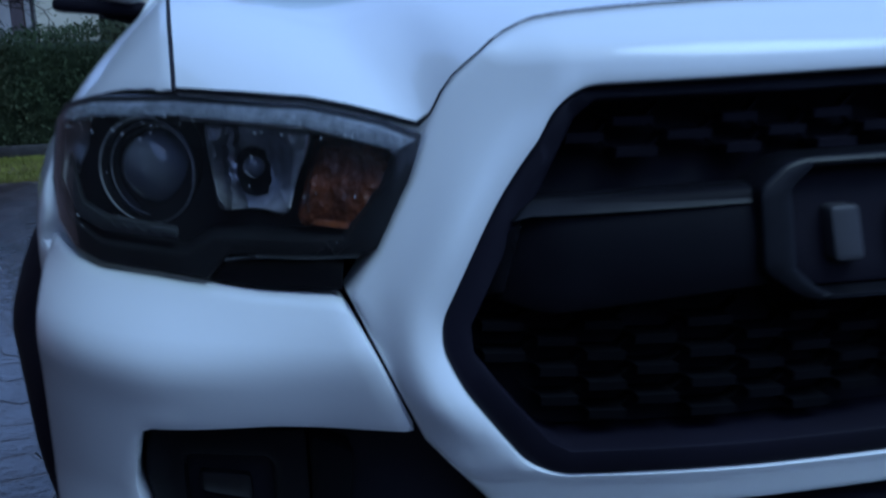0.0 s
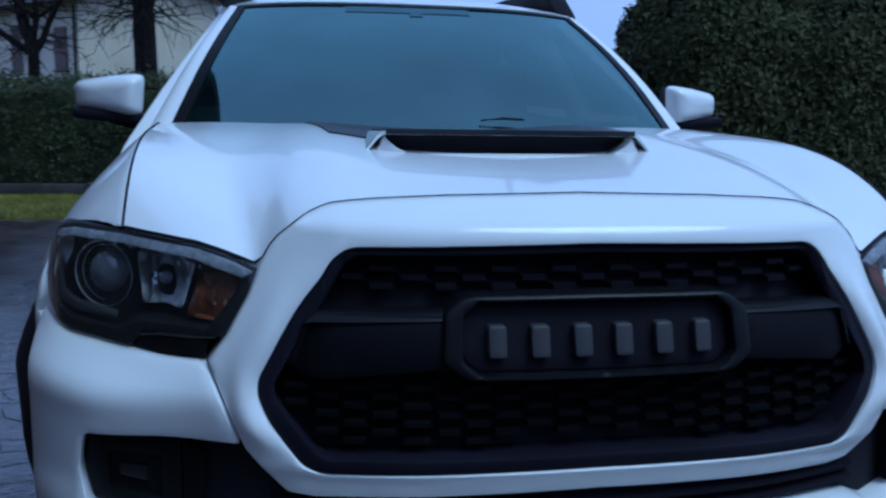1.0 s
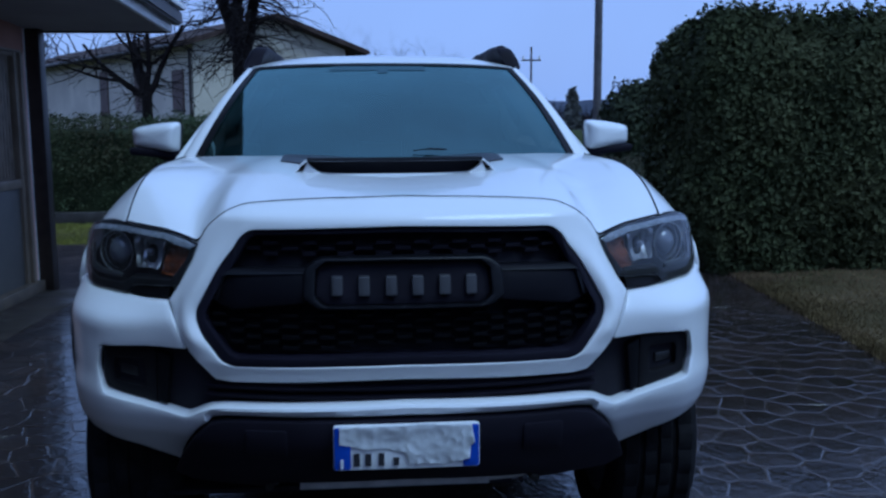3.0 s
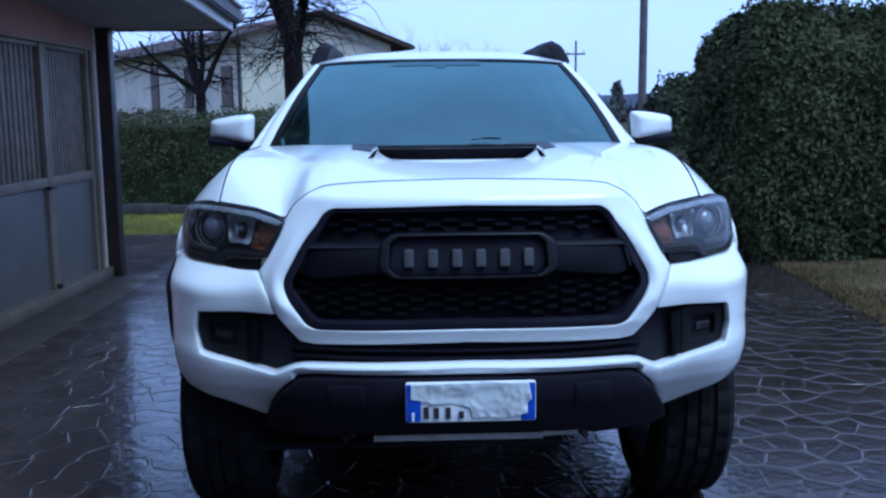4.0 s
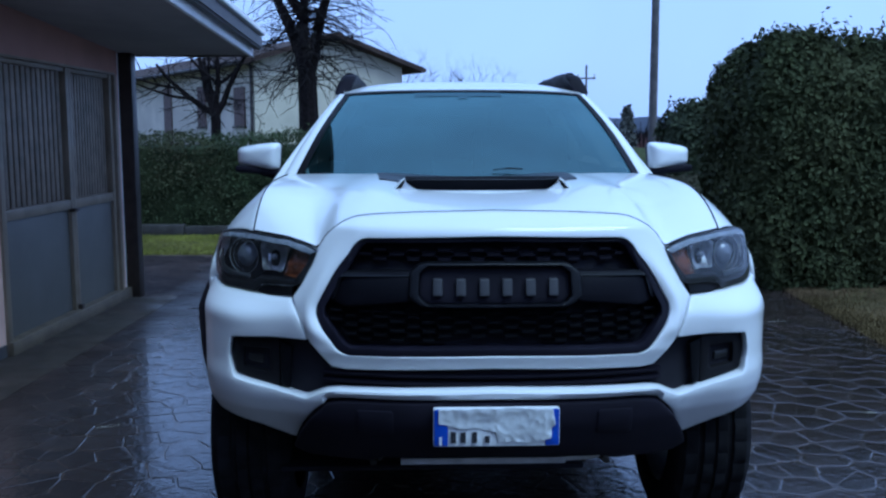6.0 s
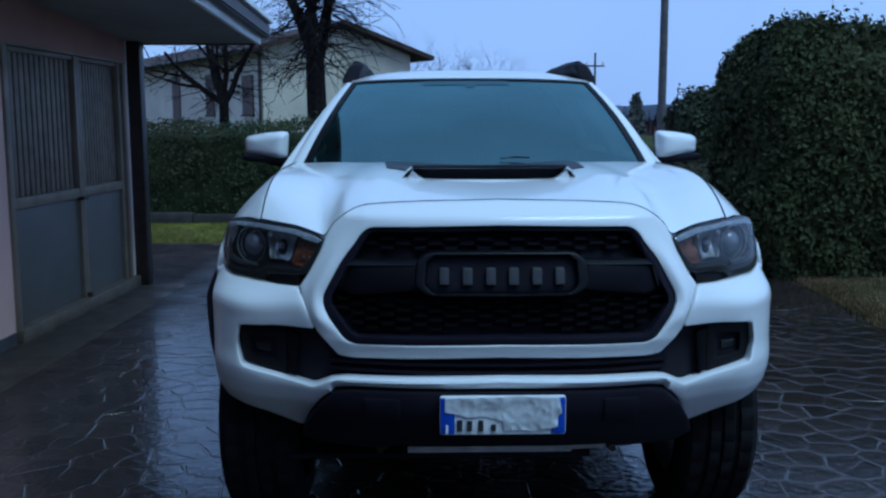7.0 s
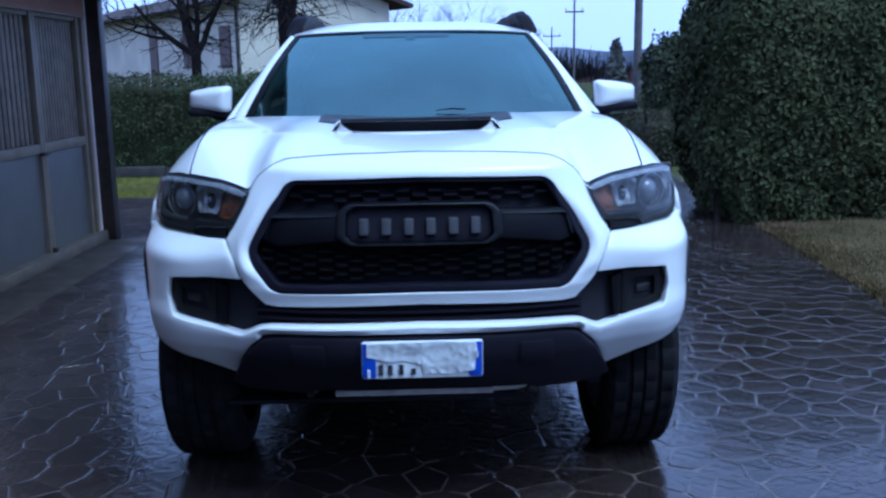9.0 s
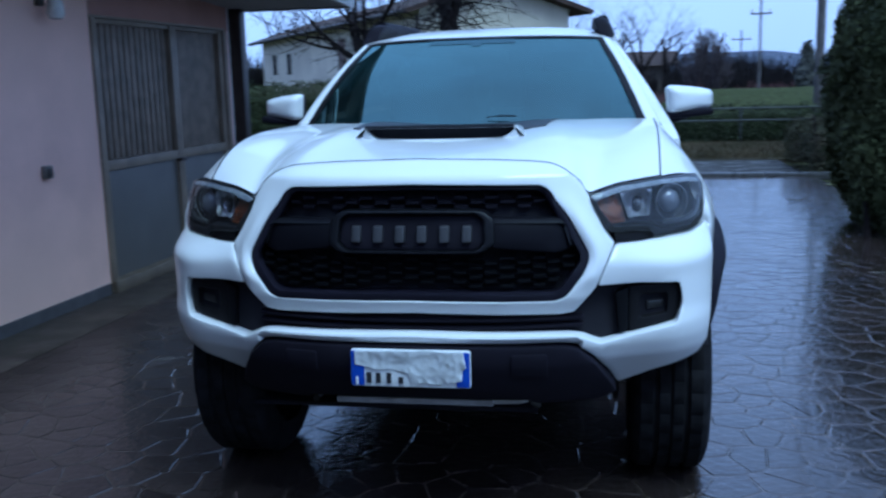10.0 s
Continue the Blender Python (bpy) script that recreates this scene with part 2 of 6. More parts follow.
VERGE_GRASS = mat("dull_verge_grass", (0.058, 0.050, 0.028), 0.85, scale=1.2, amount=0.35, tint=(0.085, 0.062, 0.04), tint_scale=0.8, island=0.35, spec=0.04)
VERGE_SOIL = mat("verge_soil", (0.042, 0.036, 0.022), 0.95, scale=5, amount=0.4, tint=(0.06, 0.046, 0.03), tint_scale=1.2, spec=0.04)
OLIVE_LEAF = mat("dull_olive_leaf", (0.050, 0.050, 0.030), 0.7, scale=2, amount=0.25, island=0.15, tint=(0.07, 0.058, 0.04), tint_scale=1.5, spec=0.06)
RUST_WALL = mat("brown_fence_panel", (0.115, 0.095, 0.082), 0.8, scale=2, amount=0.2, spec=0.2)


def pane_material(name, tint, film, fac, ior=1.52, sheen=(1, 1, 1)):
    """Clear glass: gloss by Fresnel over a pane that lets light through, with a thin film of mist."""
    m = bpy.data.materials.new(name)
    m.use_nodes = True
    t, n = m.node_tree, m.node_tree.nodes
    n.remove(n["Principled BSDF"])
    see, mist, gloss, a, b = (n.new("ShaderNode" + k) for k in ("BsdfTransparent", "BsdfDiffuse", "BsdfGlossy", "MixShader", "MixShader"))
    see.inputs["Color"].default_value = (*tint, 1)
    mist.inputs["Color"].default_value = (*film, 1)
    gloss.inputs["Roughness"].default_value, gloss.inputs["Color"].default_value = 0.03, (*sheen, 1)
    x = n.new("ShaderNodeTexNoise")
    x.inputs["Scale"].default_value, x.inputs["Detail"].default_value = 2.6, 5.0
    tc = n.new("ShaderNodeTexCoord")
    t.links.new(tc.outputs["Object"], x.inputs["Vector"])
    r = n.new("ShaderNodeMapRange")
    r.inputs["From Min"].default_value, r.inputs["From Max"].default_value = 0.28, 0.72
    r.inputs["To Min"].default_value, r.inputs["To Max"].default_value = 0.0, fac * 2.1
    t.links.new(x.outputs["Fac"], r.inputs["Value"])
    t.links.new(r.outputs["Result"], a.inputs["Fac"])
    t.links.new(see.outputs["BSDF"], a.inputs[1])
    t.links.new(mist.outputs["BSDF"], a.inputs[2])
    f = n.new("ShaderNodeFresnel")
    f.inputs["IOR"].default_value = ior
    t.links.new(f.outputs["Fac"], b.inputs["Fac"])
    t.links.new(a.outputs["Shader"], b.inputs[1])
    t.links.new(gloss.outputs["BSDF"], b.inputs[2])
    t.links.new(b.outputs["Shader"], n["Material Output"].inputs["Surface"])
    return m


WINDSCREEN = pane_material("misted_windscreen", (0.045, 0.055, 0.055), (0.10, 0.26, 0.29), 0.06, 2.35, (0.60, 1.0, 0.97))
BAND_GLASS = pane_material("smoked_sensor_band", (0.03, 0.035, 0.035), (0.03, 0.06, 0.07), 0.06, 2.1, (0.55, 0.9, 0.9))
SIDE_GLASS = pane_material("tinted_side_glass", (0.12, 0.13, 0.13), (0.2, 0.22, 0.22), 0.05)
CLEAR = pane_material("clear_lens", (0.90, 0.91, 0.94), (0.5, 0.52, 0.55), 0.014, 1.36)


# ---- builders ----
def obj(name, me, parent=None, material=None, label="", smooth=35.0):
    if material:
        me.materials.append(material)
    ob = new(name, me)
    if smooth:
        me.shade_smooth()
        me.set_sharp_from_angle(angle=radians(smooth))
    if parent:
        ob.parent = parent
        ob.matrix_parent_inverse = parent.matrix_world.inverted()
    if label:
        tagged(ob, label)
    return ob


def part(name, bm, material, parent=None, label="", smooth=35.0):
    bmesh.ops.recalc_face_normals(bm, faces=bm.faces)
    me = bpy.data.meshes.new(name)
    bm.to_mesh(me)
    bm.free()
    return obj(name, me, parent, material, label, smooth)


def thing(name, at, label, category, group="", kind=""):
    e = new(name)
    e.empty_display_size = 0.1
    e.location = at
    bpy.context.view_layer.update()
    return tagged(e, label, category, group, kind)


def box(bm, lo, hi, bevel=0.0, m=None, segments=2):
    lo, hi = Vector(lo), Vector(hi)
    before = set(bm.verts)
    r = bmesh.ops.create_cube(bm, size=1.0, matrix=Matrix.Translation((lo + hi) / 2) @ Matrix.Diagonal((*(hi - lo), 1)))
    if bevel:
        edges = {e for v in r["verts"] for e in v.link_edges}
        bmesh.ops.bevel(bm, geom=list(edges), offset=bevel, segments=segments, affect="EDGES", profile=0.5)
    if m:
        bmesh.ops.transform(bm, matrix=m, verts=[v for v in bm.verts if v not in before])
    return bm


def boxed(lo, hi, bevel=0.0, m=None):
    return box(bmesh.new(), lo, hi, bevel, m)


def tube(bm, points, radii, sides=8, cap=True):
    """A tapered round bar along points."""
    rings = []
    for k, p in enumerate(points):
        p = Vector(p)
        d = (Vector(points[min(k + 1, len(points) - 1)]) - Vector(points[max(k - 1, 0)])).normalized()
        a = d.orthogonal().normalized() if abs(d.z) < 0.95 else Vector((1, 0, 0)).cross(d).normalized()
        b = d.cross(a)
        r = radii[k] if isinstance(radii, (list, tuple)) else radii
        rings.append([bm.verts.new(p + r * (math.cos(q) * a + math.sin(q) * b)) for q in (2 * math.pi * i / sides for i in range(sides))])
    for r0, r1 in zip(rings, rings[1:]):
        shift = min(range(sides), key=lambda o: (r0[0].co - r1[o].co).length)
        for i in range(sides):
            bm.faces.new((r0[i], r0[(i + 1) % sides], r1[(i + 1 + shift) % sides], r1[(i + shift) % sides]))
    if cap:
        bm.faces.new(rings[0][::-1])
        bm.faces.new(rings[-1])
    return bm


def lathe(bm, profile, centre, axis="x", segments=48, bump=None):
    """A ring turned about an axis; profile: (along, radius)."""
    rings = []
    for i in range(segments):
        q = 2 * math.pi * i / segments
        ring = []
        for j, (a, r) in enumerate(profile):
            r2 = r + (bump(i, j) if bump else 0)
            off = {"x": (a, r2 * math.cos(q), r2 * math.sin(q)), "y": (r2 * math.cos(q), a, r2 * math.sin(q)), "z": (r2 * math.cos(q), r2 * math.sin(q), a)}[axis]
            ring.append(bm.verts.new(Vector(centre) + Vector(off)))
        rings.append(ring)
    for i in range(segments):
        a, b = rings[i], rings[(i + 1) % segments]
        for j in range(len(profile) - 1):
            bm.faces.new((a[j], a[j + 1], b[j + 1], b[j]))
    return bm


def inside(p, poly):
    c, n = False, len(poly)
    for i in range(n):
        (x0, y0), (x1, y1) = poly[i - 1], poly[i]
        if (y0 > p[1]) != (y1 > p[1]) and p[0] < (x1 - x0) * (p[1] - y0) / (y1 - y0) + x0:
            c = not c
    return c


def edge_distance(p, poly):
    best = 9.0
    for i in range(len(poly)):
        (x0, y0), (x1, y1) = poly[i - 1], poly[i]
        dx, dy = x1 - x0, y1 - y0
        q = max(0, min(1, ((p[0] - x0) * dx + (p[1] - y0) * dy) / (dx * dx + dy * dy + 1e-12)))
        best = min(best, math.hypot(p[0] - x0 - q * dx, p[1] - y0 - q * dy))
    return best


def softened(poly, r=0.012, steps=3):
    """Rounds the corners of an outline."""
    out, n = [], len(poly)
    for i in range(n):
        p, a, b = Vector(poly[i]), Vector(poly[i - 1]), Vector(poly[(i + 1) % n])
        da, db = (a - p), (b - p)
        q = min(r, da.length * 0.45, db.length * 0.45)
        a, b = p + da.normalized() * q, p + db.normalized() * q
        for k in range(steps + 1):
            t = k / steps
            out.append(tuple((1 - t) ** 2 * a + 2 * t * (1 - t) * p + t * t * b))
    return out


def mirrored(half):
    """A closed outline from its half with a >= 0, which starts and ends on a = 0."""
    return list(half) + [(-a, b) for a, b in reversed(half) if abs(a) > 1e-6]


def panel(poly, place, step=0.022, rim=0.006, depth=0.02, back=(0, 1, 0), holes=()):
    """A sheet with rounded rim and thickness: an outline in two coordinates, laid on a curved surface by place(a, b)."""
    loops = [poly, *holes]
    pts, edges = [], []
    for loop in loops:
        dense = []
        for i in range(len(loop)):
            a, b = Vector(loop[i]), Vector(loop[(i + 1) % len(loop)])
            k = max(1, math.ceil((b - a).length / step))
            dense += [a.lerp(b, j / k) for j in range(k)]
        start = len(pts)
        pts += dense
        edges += [(start + i, start + (i + 1) % len(dense)) for i in range(len(dense))]
        for i in range(len(dense)):
            d = dense[(i + 1) % len(dense)] - dense[i - 1]
            if d.length < 1e-9:
                continue
            nrm = Vector((-d.y, d.x)).normalized()
            for f in (0.35, 1.0):
                for sgn in (1, -1):
                    q = dense[i] + nrm * rim * f * sgn
                    if inside(q, poly) and not any(inside(q, h) for h in holes) and min(edge_distance(q, l) for l in loops) > rim * f * 0.8:
                        pts.append(q)
    xs, ys = [p[0] for p in poly], [p[1] for p in poly]
    ny = int((max(ys) - min(ys)) / step) + 1
    nx = int((max(xs) - min(xs)) / step) + 1
    for j in range(ny + 1):
        for i in range(nx + 1):
            q = Vector((min(xs) + (i + 0.5 * (j % 2)) * step, min(ys) + j * step))
            if inside(q, poly) and not any(inside(q, h) for h in holes) and min(edge_distance(q, l) for l in loops) > rim + step * 0.45:
                pts.append(q)
    vs, _, fs, *_ = delaunay_2d_cdt(pts, edges, [], 4, 1e-6)
    bm, bv = bmesh.new(), Vector(back)
    verts = []
    for q in vs:
        d = min(edge_distance(q, l) for l in loops)
        u = 1 - min(d, rim) / rim
        verts.append(bm.verts.new(Vector(place(q[0], q[1])) + bv * rim * (1 - math.sqrt(max(0, 1 - u * u)))))
    for f in fs:
        mid = sum((vs[i] for i in f), Vector((0, 0))) / len(f)
        if inside(mid, poly) and not any(inside(mid, h) for h in holes):
            bm.faces.new([verts[i] for i in f])
    if depth:
        border = [e for e in bm.edges if len(e.link_faces) == 1]
        made = bmesh.ops.extrude_edge_only(bm, edges=border)["geom"]
        for v in made:
            if isinstance(v, bmesh.types.BMVert):
                v.co += bv * depth
    loose = [v for v in bm.verts if not v.link_faces]
    bmesh.ops.delete(bm, geom=loose, context="VERTS")
    return bm


def sheet(place, nu, nv, thick=0.0, back=(0, 0, -1)):
    """A grid surface, place(u, v) for u, v from 0 to 1, with thickness."""
    bm = bmesh.new()
    g = [[bm.verts.new(Vector(place(i / nu, j / nv))) for j in range(nv + 1)] for i in range(nu + 1)]
    for i in range(nu):
        for j in range(nv):
            bm.faces.new((g[i][j], g[i + 1][j], g[i + 1][j + 1], g[i][j + 1]))
    if thick:
        border = [e for e in bm.edges if len(e.link_faces) == 1]
        for v in bmesh.ops.extrude_edge_only(bm, edges=border)["geom"]:
            if isinstance(v, bmesh.types.BMVert):
                v.co += Vector(back) * thick
    return bm

# ---- the pickup truck: front at y = 0, facing -y ----
PLAN = [Vector(p) for p in ((0, .03), (.25, .045), (.425, .083), (.54, .125), (.66, .19), (.77, .275), (.855, .367), (.909, .48), (.933, .62), (.943, .75))]
RUN = [0.0]
for a, b in zip(PLAN, PLAN[1:]):
    RUN.append(RUN[-1] + (b - a).length)


def plan(s):
    """The nose seen from above: the point at a distance s along it from the middle."""
    s = min(max(s, 0), RUN[-1] - 1e-6)
    i = max(k for k in range(len(PLAN) - 1) if RUN[k] <= s)
    t = (s - RUN[i]) / (RUN[i + 1] - RUN[i])
    p1, p2 = PLAN[i], PLAN[i + 1]
    p0 = PLAN[i - 1] if i else Vector((-PLAN[1].x, PLAN[1].y))
    p3 = PLAN[i + 2] if i + 2 < len(PLAN) else 2 * p2 - p1
    return 0.5 * (2 * p1 + (p2 - p0) * t + (2 * p0 - 5 * p1 + 4 * p2 - p3) * t * t + (3 * p1 - p0 - 3 * p2 + p3) * t ** 3)


def nose(s, z, off=0.0):
    p = plan(abs(s))
    y = p.y + (max(0, z - .86) / .26) ** 1.3 * (.07 + .15 * max(0, p.x - .4)) + .5 * max(0, .6 - z)
    if z > 1.158:
        y += .075 * ((z - 1.158) / .043) ** 1.08
    f = min(1, max(0, (abs(s) - .62) / .25))
    g = min(1, max(0, (.965 - z) / .09))
    full = f * f * (3 - 2 * f) * g * g * (3 - 2 * g)          # the bumper's corners stand forward below the lamps
    return Vector((math.copysign(p.x + .003 * full, s), y + off - .050 * full, z))


GRILLE_EDGE = mirrored([(0, 1.134), (.378, 1.126), (.408, 1.108), (.465, 1.03), (.528, .93), (.53, .905), (.515, .873), (.456, .803), (.43, .792), (0, .799)])
GRILLE = softened(GRILLE_EDGE, .026, 4)
SEAM = [(0, 1.201)] + softened([(0, 1.201), (.15, 1.199), (.26, 1.195), (.35, 1.190), (.43, 1.182), (.501, 1.130), (.524, 1.094)], .05, 5)[12:-6] + [(.524, 1.094)]

truck = thing("pickup_truck", (0, 2.2, 0), "white double-cab pickup truck, wet, parked on the paving", "pickup truck")



def surround_place(s, z):
    d = edge_distance((s, z), GRILLE)
    t = (d - .03) / .036
    ridge = .5 + .5 * math.cos(math.pi * t) if abs(t) < 1 else 0
    fade = min(1, max(0, (1.12 - z) / .14))
    low = min(1, max(0, (z - .805) / .06))
    ridge *= low * low * (3 - 2 * low)
    under = .55 * max(0, .800 - z)
    return nose(s, z, -.015 * ridge * fade * fade * (3 - 2 * fade) + under)


surround_half = SEAM + [(.545, 1.046), (.583, .985), (.612, .948), (.585, .892), (.551, .824), (.48, .751), (.438, .744), (0, .757)]
part("grille_surround", panel(mirrored(surround_half), surround_place, step=0.010, rim=0.006, depth=0.05, holes=[GRILLE]), PAINT, truck)

bumper_half = [(0, .705), (.459, .692), (.505, .684), (.567, .656), (.70, .678), (.838, .698), (.862, .76), (.848, .818), (.70, .827), (.556, .828),
               (.588, .892), (.616, .945), (.70, .945), (.757, .949), (.83, .952), (.91, .952), (.975, .962), (1.012, .972), (1.05, .94),
               (1.045, .74), (1.02, .605), (.96, .556), (.76, .520), (.630, .470), (.594, .545), (.544, .613), (.494, .652), (.44, .662), (0, .669)]


def bumper_place(s, z):
    crease = max(0, 1 - abs(z - .900) / .055) * .013 + max(0, 1 - abs((z - .69) / .05)) * .012
    tuck = .6 * max(0, .645 - z) if abs(s) > .5 else .8 * max(0, .682 - z)
    facet = .16 * max(0, z - .900)
    return nose(s, z, tuck - crease + facet)


part("bumper_cover", panel(softened(mirrored(bumper_half), .012, 2), bumper_place, step=0.014, rim=0.01, depth=0.05), PAINT, truck)

valance_half = [(0, .666), (.44, .659), (.494, .648), (.546, .604), (.594, .540), (.626, .478), (.57, .455), (.516, .457), (.36, .455), (.33, .470), (0, .482)]
valance = part("lower_valance", panel(softened(mirrored(valance_half), .01, 2), lambda s, z: nose(s, z, -.012 + .25 * max(0, .53 - z)), rim=0.008, depth=0.09), BLACK, truck)
for sgn in (1, -1):
    part("tow_cover", panel(softened([(sgn * a, b) for a, b in ((.29, .64), (.40, .638), (.40, .56), (.29, .565))], .01), lambda s, z: nose(s, z, -.018), rim=.003, depth=.02), BLACK, valance)

intake_half = [(0, .77), (.48, .77), (.56, .835), (.70, .84), (.86, .83), (.872, .76), (.858, .69), (.70, .67), (.567, .645), (.46, .68), (0, .69)]
part("intake_backing", panel(mirrored(intake_half), lambda s, z: nose(s, z, .055), depth=0.0), VOID, truck)
for z in (.715, .738):
    part("intake_slat", sheet(lambda u, v, z=z: nose((u - .5) * 1.02, z + .006 * (v - .5), .03 + .02 * v), 40, 1, .006), BLACK, truck)
for sgn in (1, -1):
    pocket = part("fog_lamp_pocket", panel(softened([(sgn * a, b) for a, b in ((.66, .818), (.845, .815), (.855, .76), (.838, .702), (.66, .668))], .01),
                  lambda s, z: nose(s, z, .03), rim=.01, depth=.03, holes=[softened([(sgn * a, b) for a, b in ((.70, .785), (.80, .785), (.80, .725), (.70, .715))], .012)]), GLOSS, truck)
    part("fog_lamp", panel(softened([(sgn * a, b) for a, b in ((.725, .762), (.785, .764), (.785, .742), (.725, .735))], .006), lambda s, z: nose(s, z, .045), rim=.004, depth=.02), ALLOY, pocket)
    part("fog_lamp_brace", panel(softened([(sgn * a, b) for a, b in ((.615, .80), (.66, .815), (.66, .68), (.63, .67))], .008), lambda s, z: nose(s, z, .022), rim=.008, depth=.03), MESH_BLACK, pocket)

# grille: backing, mesh, frame, centre bar, emblem tray and emblem blocks
part("grille_backing", panel(GRILLE, lambda s, z: nose(s, z, .075), depth=0.0, step=.05), VOID, truck)
inner = mirrored([(0, 1.118), (.365, 1.111), (.385, 1.098), (.44, 1.02), (.50, .925), (.50, .903), (.437, .824), (.42, .815), (0, .822)])
grille = part("grille_frame", panel(GRILLE, lambda s, z: nose(s, z, .006 + .012 * max(0, 1 - edge_distance((s, z), inner) / .014) * max(0, min(1, (z - .95) / .1)) + 1.0 * max(0, z - 1.116)), step=.011, rim=.004, depth=.06, holes=[inner]), FRAME, truck)


def mesh_bars(z_lo, z_hi):
    """The honeycomb insert: staggered short bars joined by thin slanted webs."""
    bm = bmesh.new()
    pitch, row = .093, .0135
    for j in range(24):
        z = .836 + j * row
        for i in range(-7, 8):
            s = i * pitch + (.5 * pitch if j % 2 else 0)
            if not z_lo < z < z_hi or not inside((s, z), inner) or edge_distance((s, z), inner) < .016:
                continue
            for a, b, dz, w, deep, thick in ((-.018, .018, 0, .0040, .036, .03), (.015, .031, row, .0015, .052, .012), (-.015, -.031, row, .0015, .052, .012)):
                q = [nose(s + a, z, deep), nose(s + b, z + dz, deep)]
                w, back = Vector((0, 0, w)), Vector((0, thick, 0))
                vs = [bm.verts.new(p) for p in (q[0] - w, q[1] - w, q[1] + w, q[0] + w, q[0] - w + back, q[1] - w + back, q[1] + w + back, q[0] + w + back)]
                for f in ((0, 1, 2, 3), (3, 2, 6, 7), (1, 0, 4, 5), (0, 3, 7, 4), (2, 1, 5, 6)):
                    bm.faces.new([vs[k] for k in f])
    return bm


part("upper_mesh", mesh_bars(1.06, 1.2), BLACK, grille, smooth=0)
part("lower_mesh", mesh_bars(.8, .93), MESH_BLACK, grille, smooth=0)
for sgn in (1, -1):
    part("grille_wing", panel(softened([(sgn * a, b) for a, b in ((.235, 1.036), (.435, 1.03), (.458, 1.012), (.49, .96), (.488, .945), (.43, .93), (.235, .95))], .008),
         lambda s, z: nose(s, z, .008 + .10 * abs(z - .99) + .35 * max(0, abs(s) - .425)), rim=.008, depth=.03), WING, grille)
    part("wing_tip", panel(softened([(sgn * a, b) for a, b in ((.447, 1.012), (.459, 1.004), (.486, .957), (.482, .949), (.466, .951))], .004), lambda s, z: nose(s, z, .004 + .5 * max(0, abs(s) - .45)), rim=.003, depth=.012), RIDGE, grille)
    part("wing_ridge", panel([(sgn * a, b) for a, b in ((.24, 1.022), (.44, 1.017), (.455, 1.014), (.437, 1.031), (.24, 1.037))], lambda s, z: nose(s, z, .002 + 1.1 * (z - 1.017)), step=.012, rim=.002, depth=.012), RIDGE, grille)
tray_half = [(0, 1.062), (.195, 1.06), (.215, 1.055), (.245, 1.034), (.25, .965), (.22, .945), (.20, .938), (0, .938)]
tray_in = mirrored([(0, 1.052), (.188, 1.050), (.212, 1.032), (.216, .968), (.198, .951), (.184, .9445), (0, .9445)])
tray = part("emblem_tray", panel(softened(mirrored(tray_half), .008), lambda s, z: nose(s, z, -.002), step=.009, rim=.005, depth=.04, holes=[tray_in]), RIDGE, grille)
part("tray_floor", panel(tray_in, lambda s, z: nose(s, z, .022), depth=0.0), BLACK, tray)
for k in range(6):
    s = -.160 + k * .0645
    part("emblem_block", panel(softened([(s - .014, .968), (s + .014, .968), (s + .014, 1.016), (s - .014, 1.016)], .006), lambda s, z: nose(s, z, .006), step=.03, rim=.003, depth=.016), LETTER, tray, "plain grey raised block")

# headlamps
LAMP = [(.524, 1.086), (.56, 1.101), (.631, 1.115), (.777, 1.124), (.90, 1.122), (.965, 1.112), (.995, 1.09), (1.008, 1.03), (.99, .99), (.95, .966), (.90, .957), (.82, .956), (.757, .953),
        (.73, .977), (.68, .978), (.60, .982), (.58, .988), (.545, 1.045)]


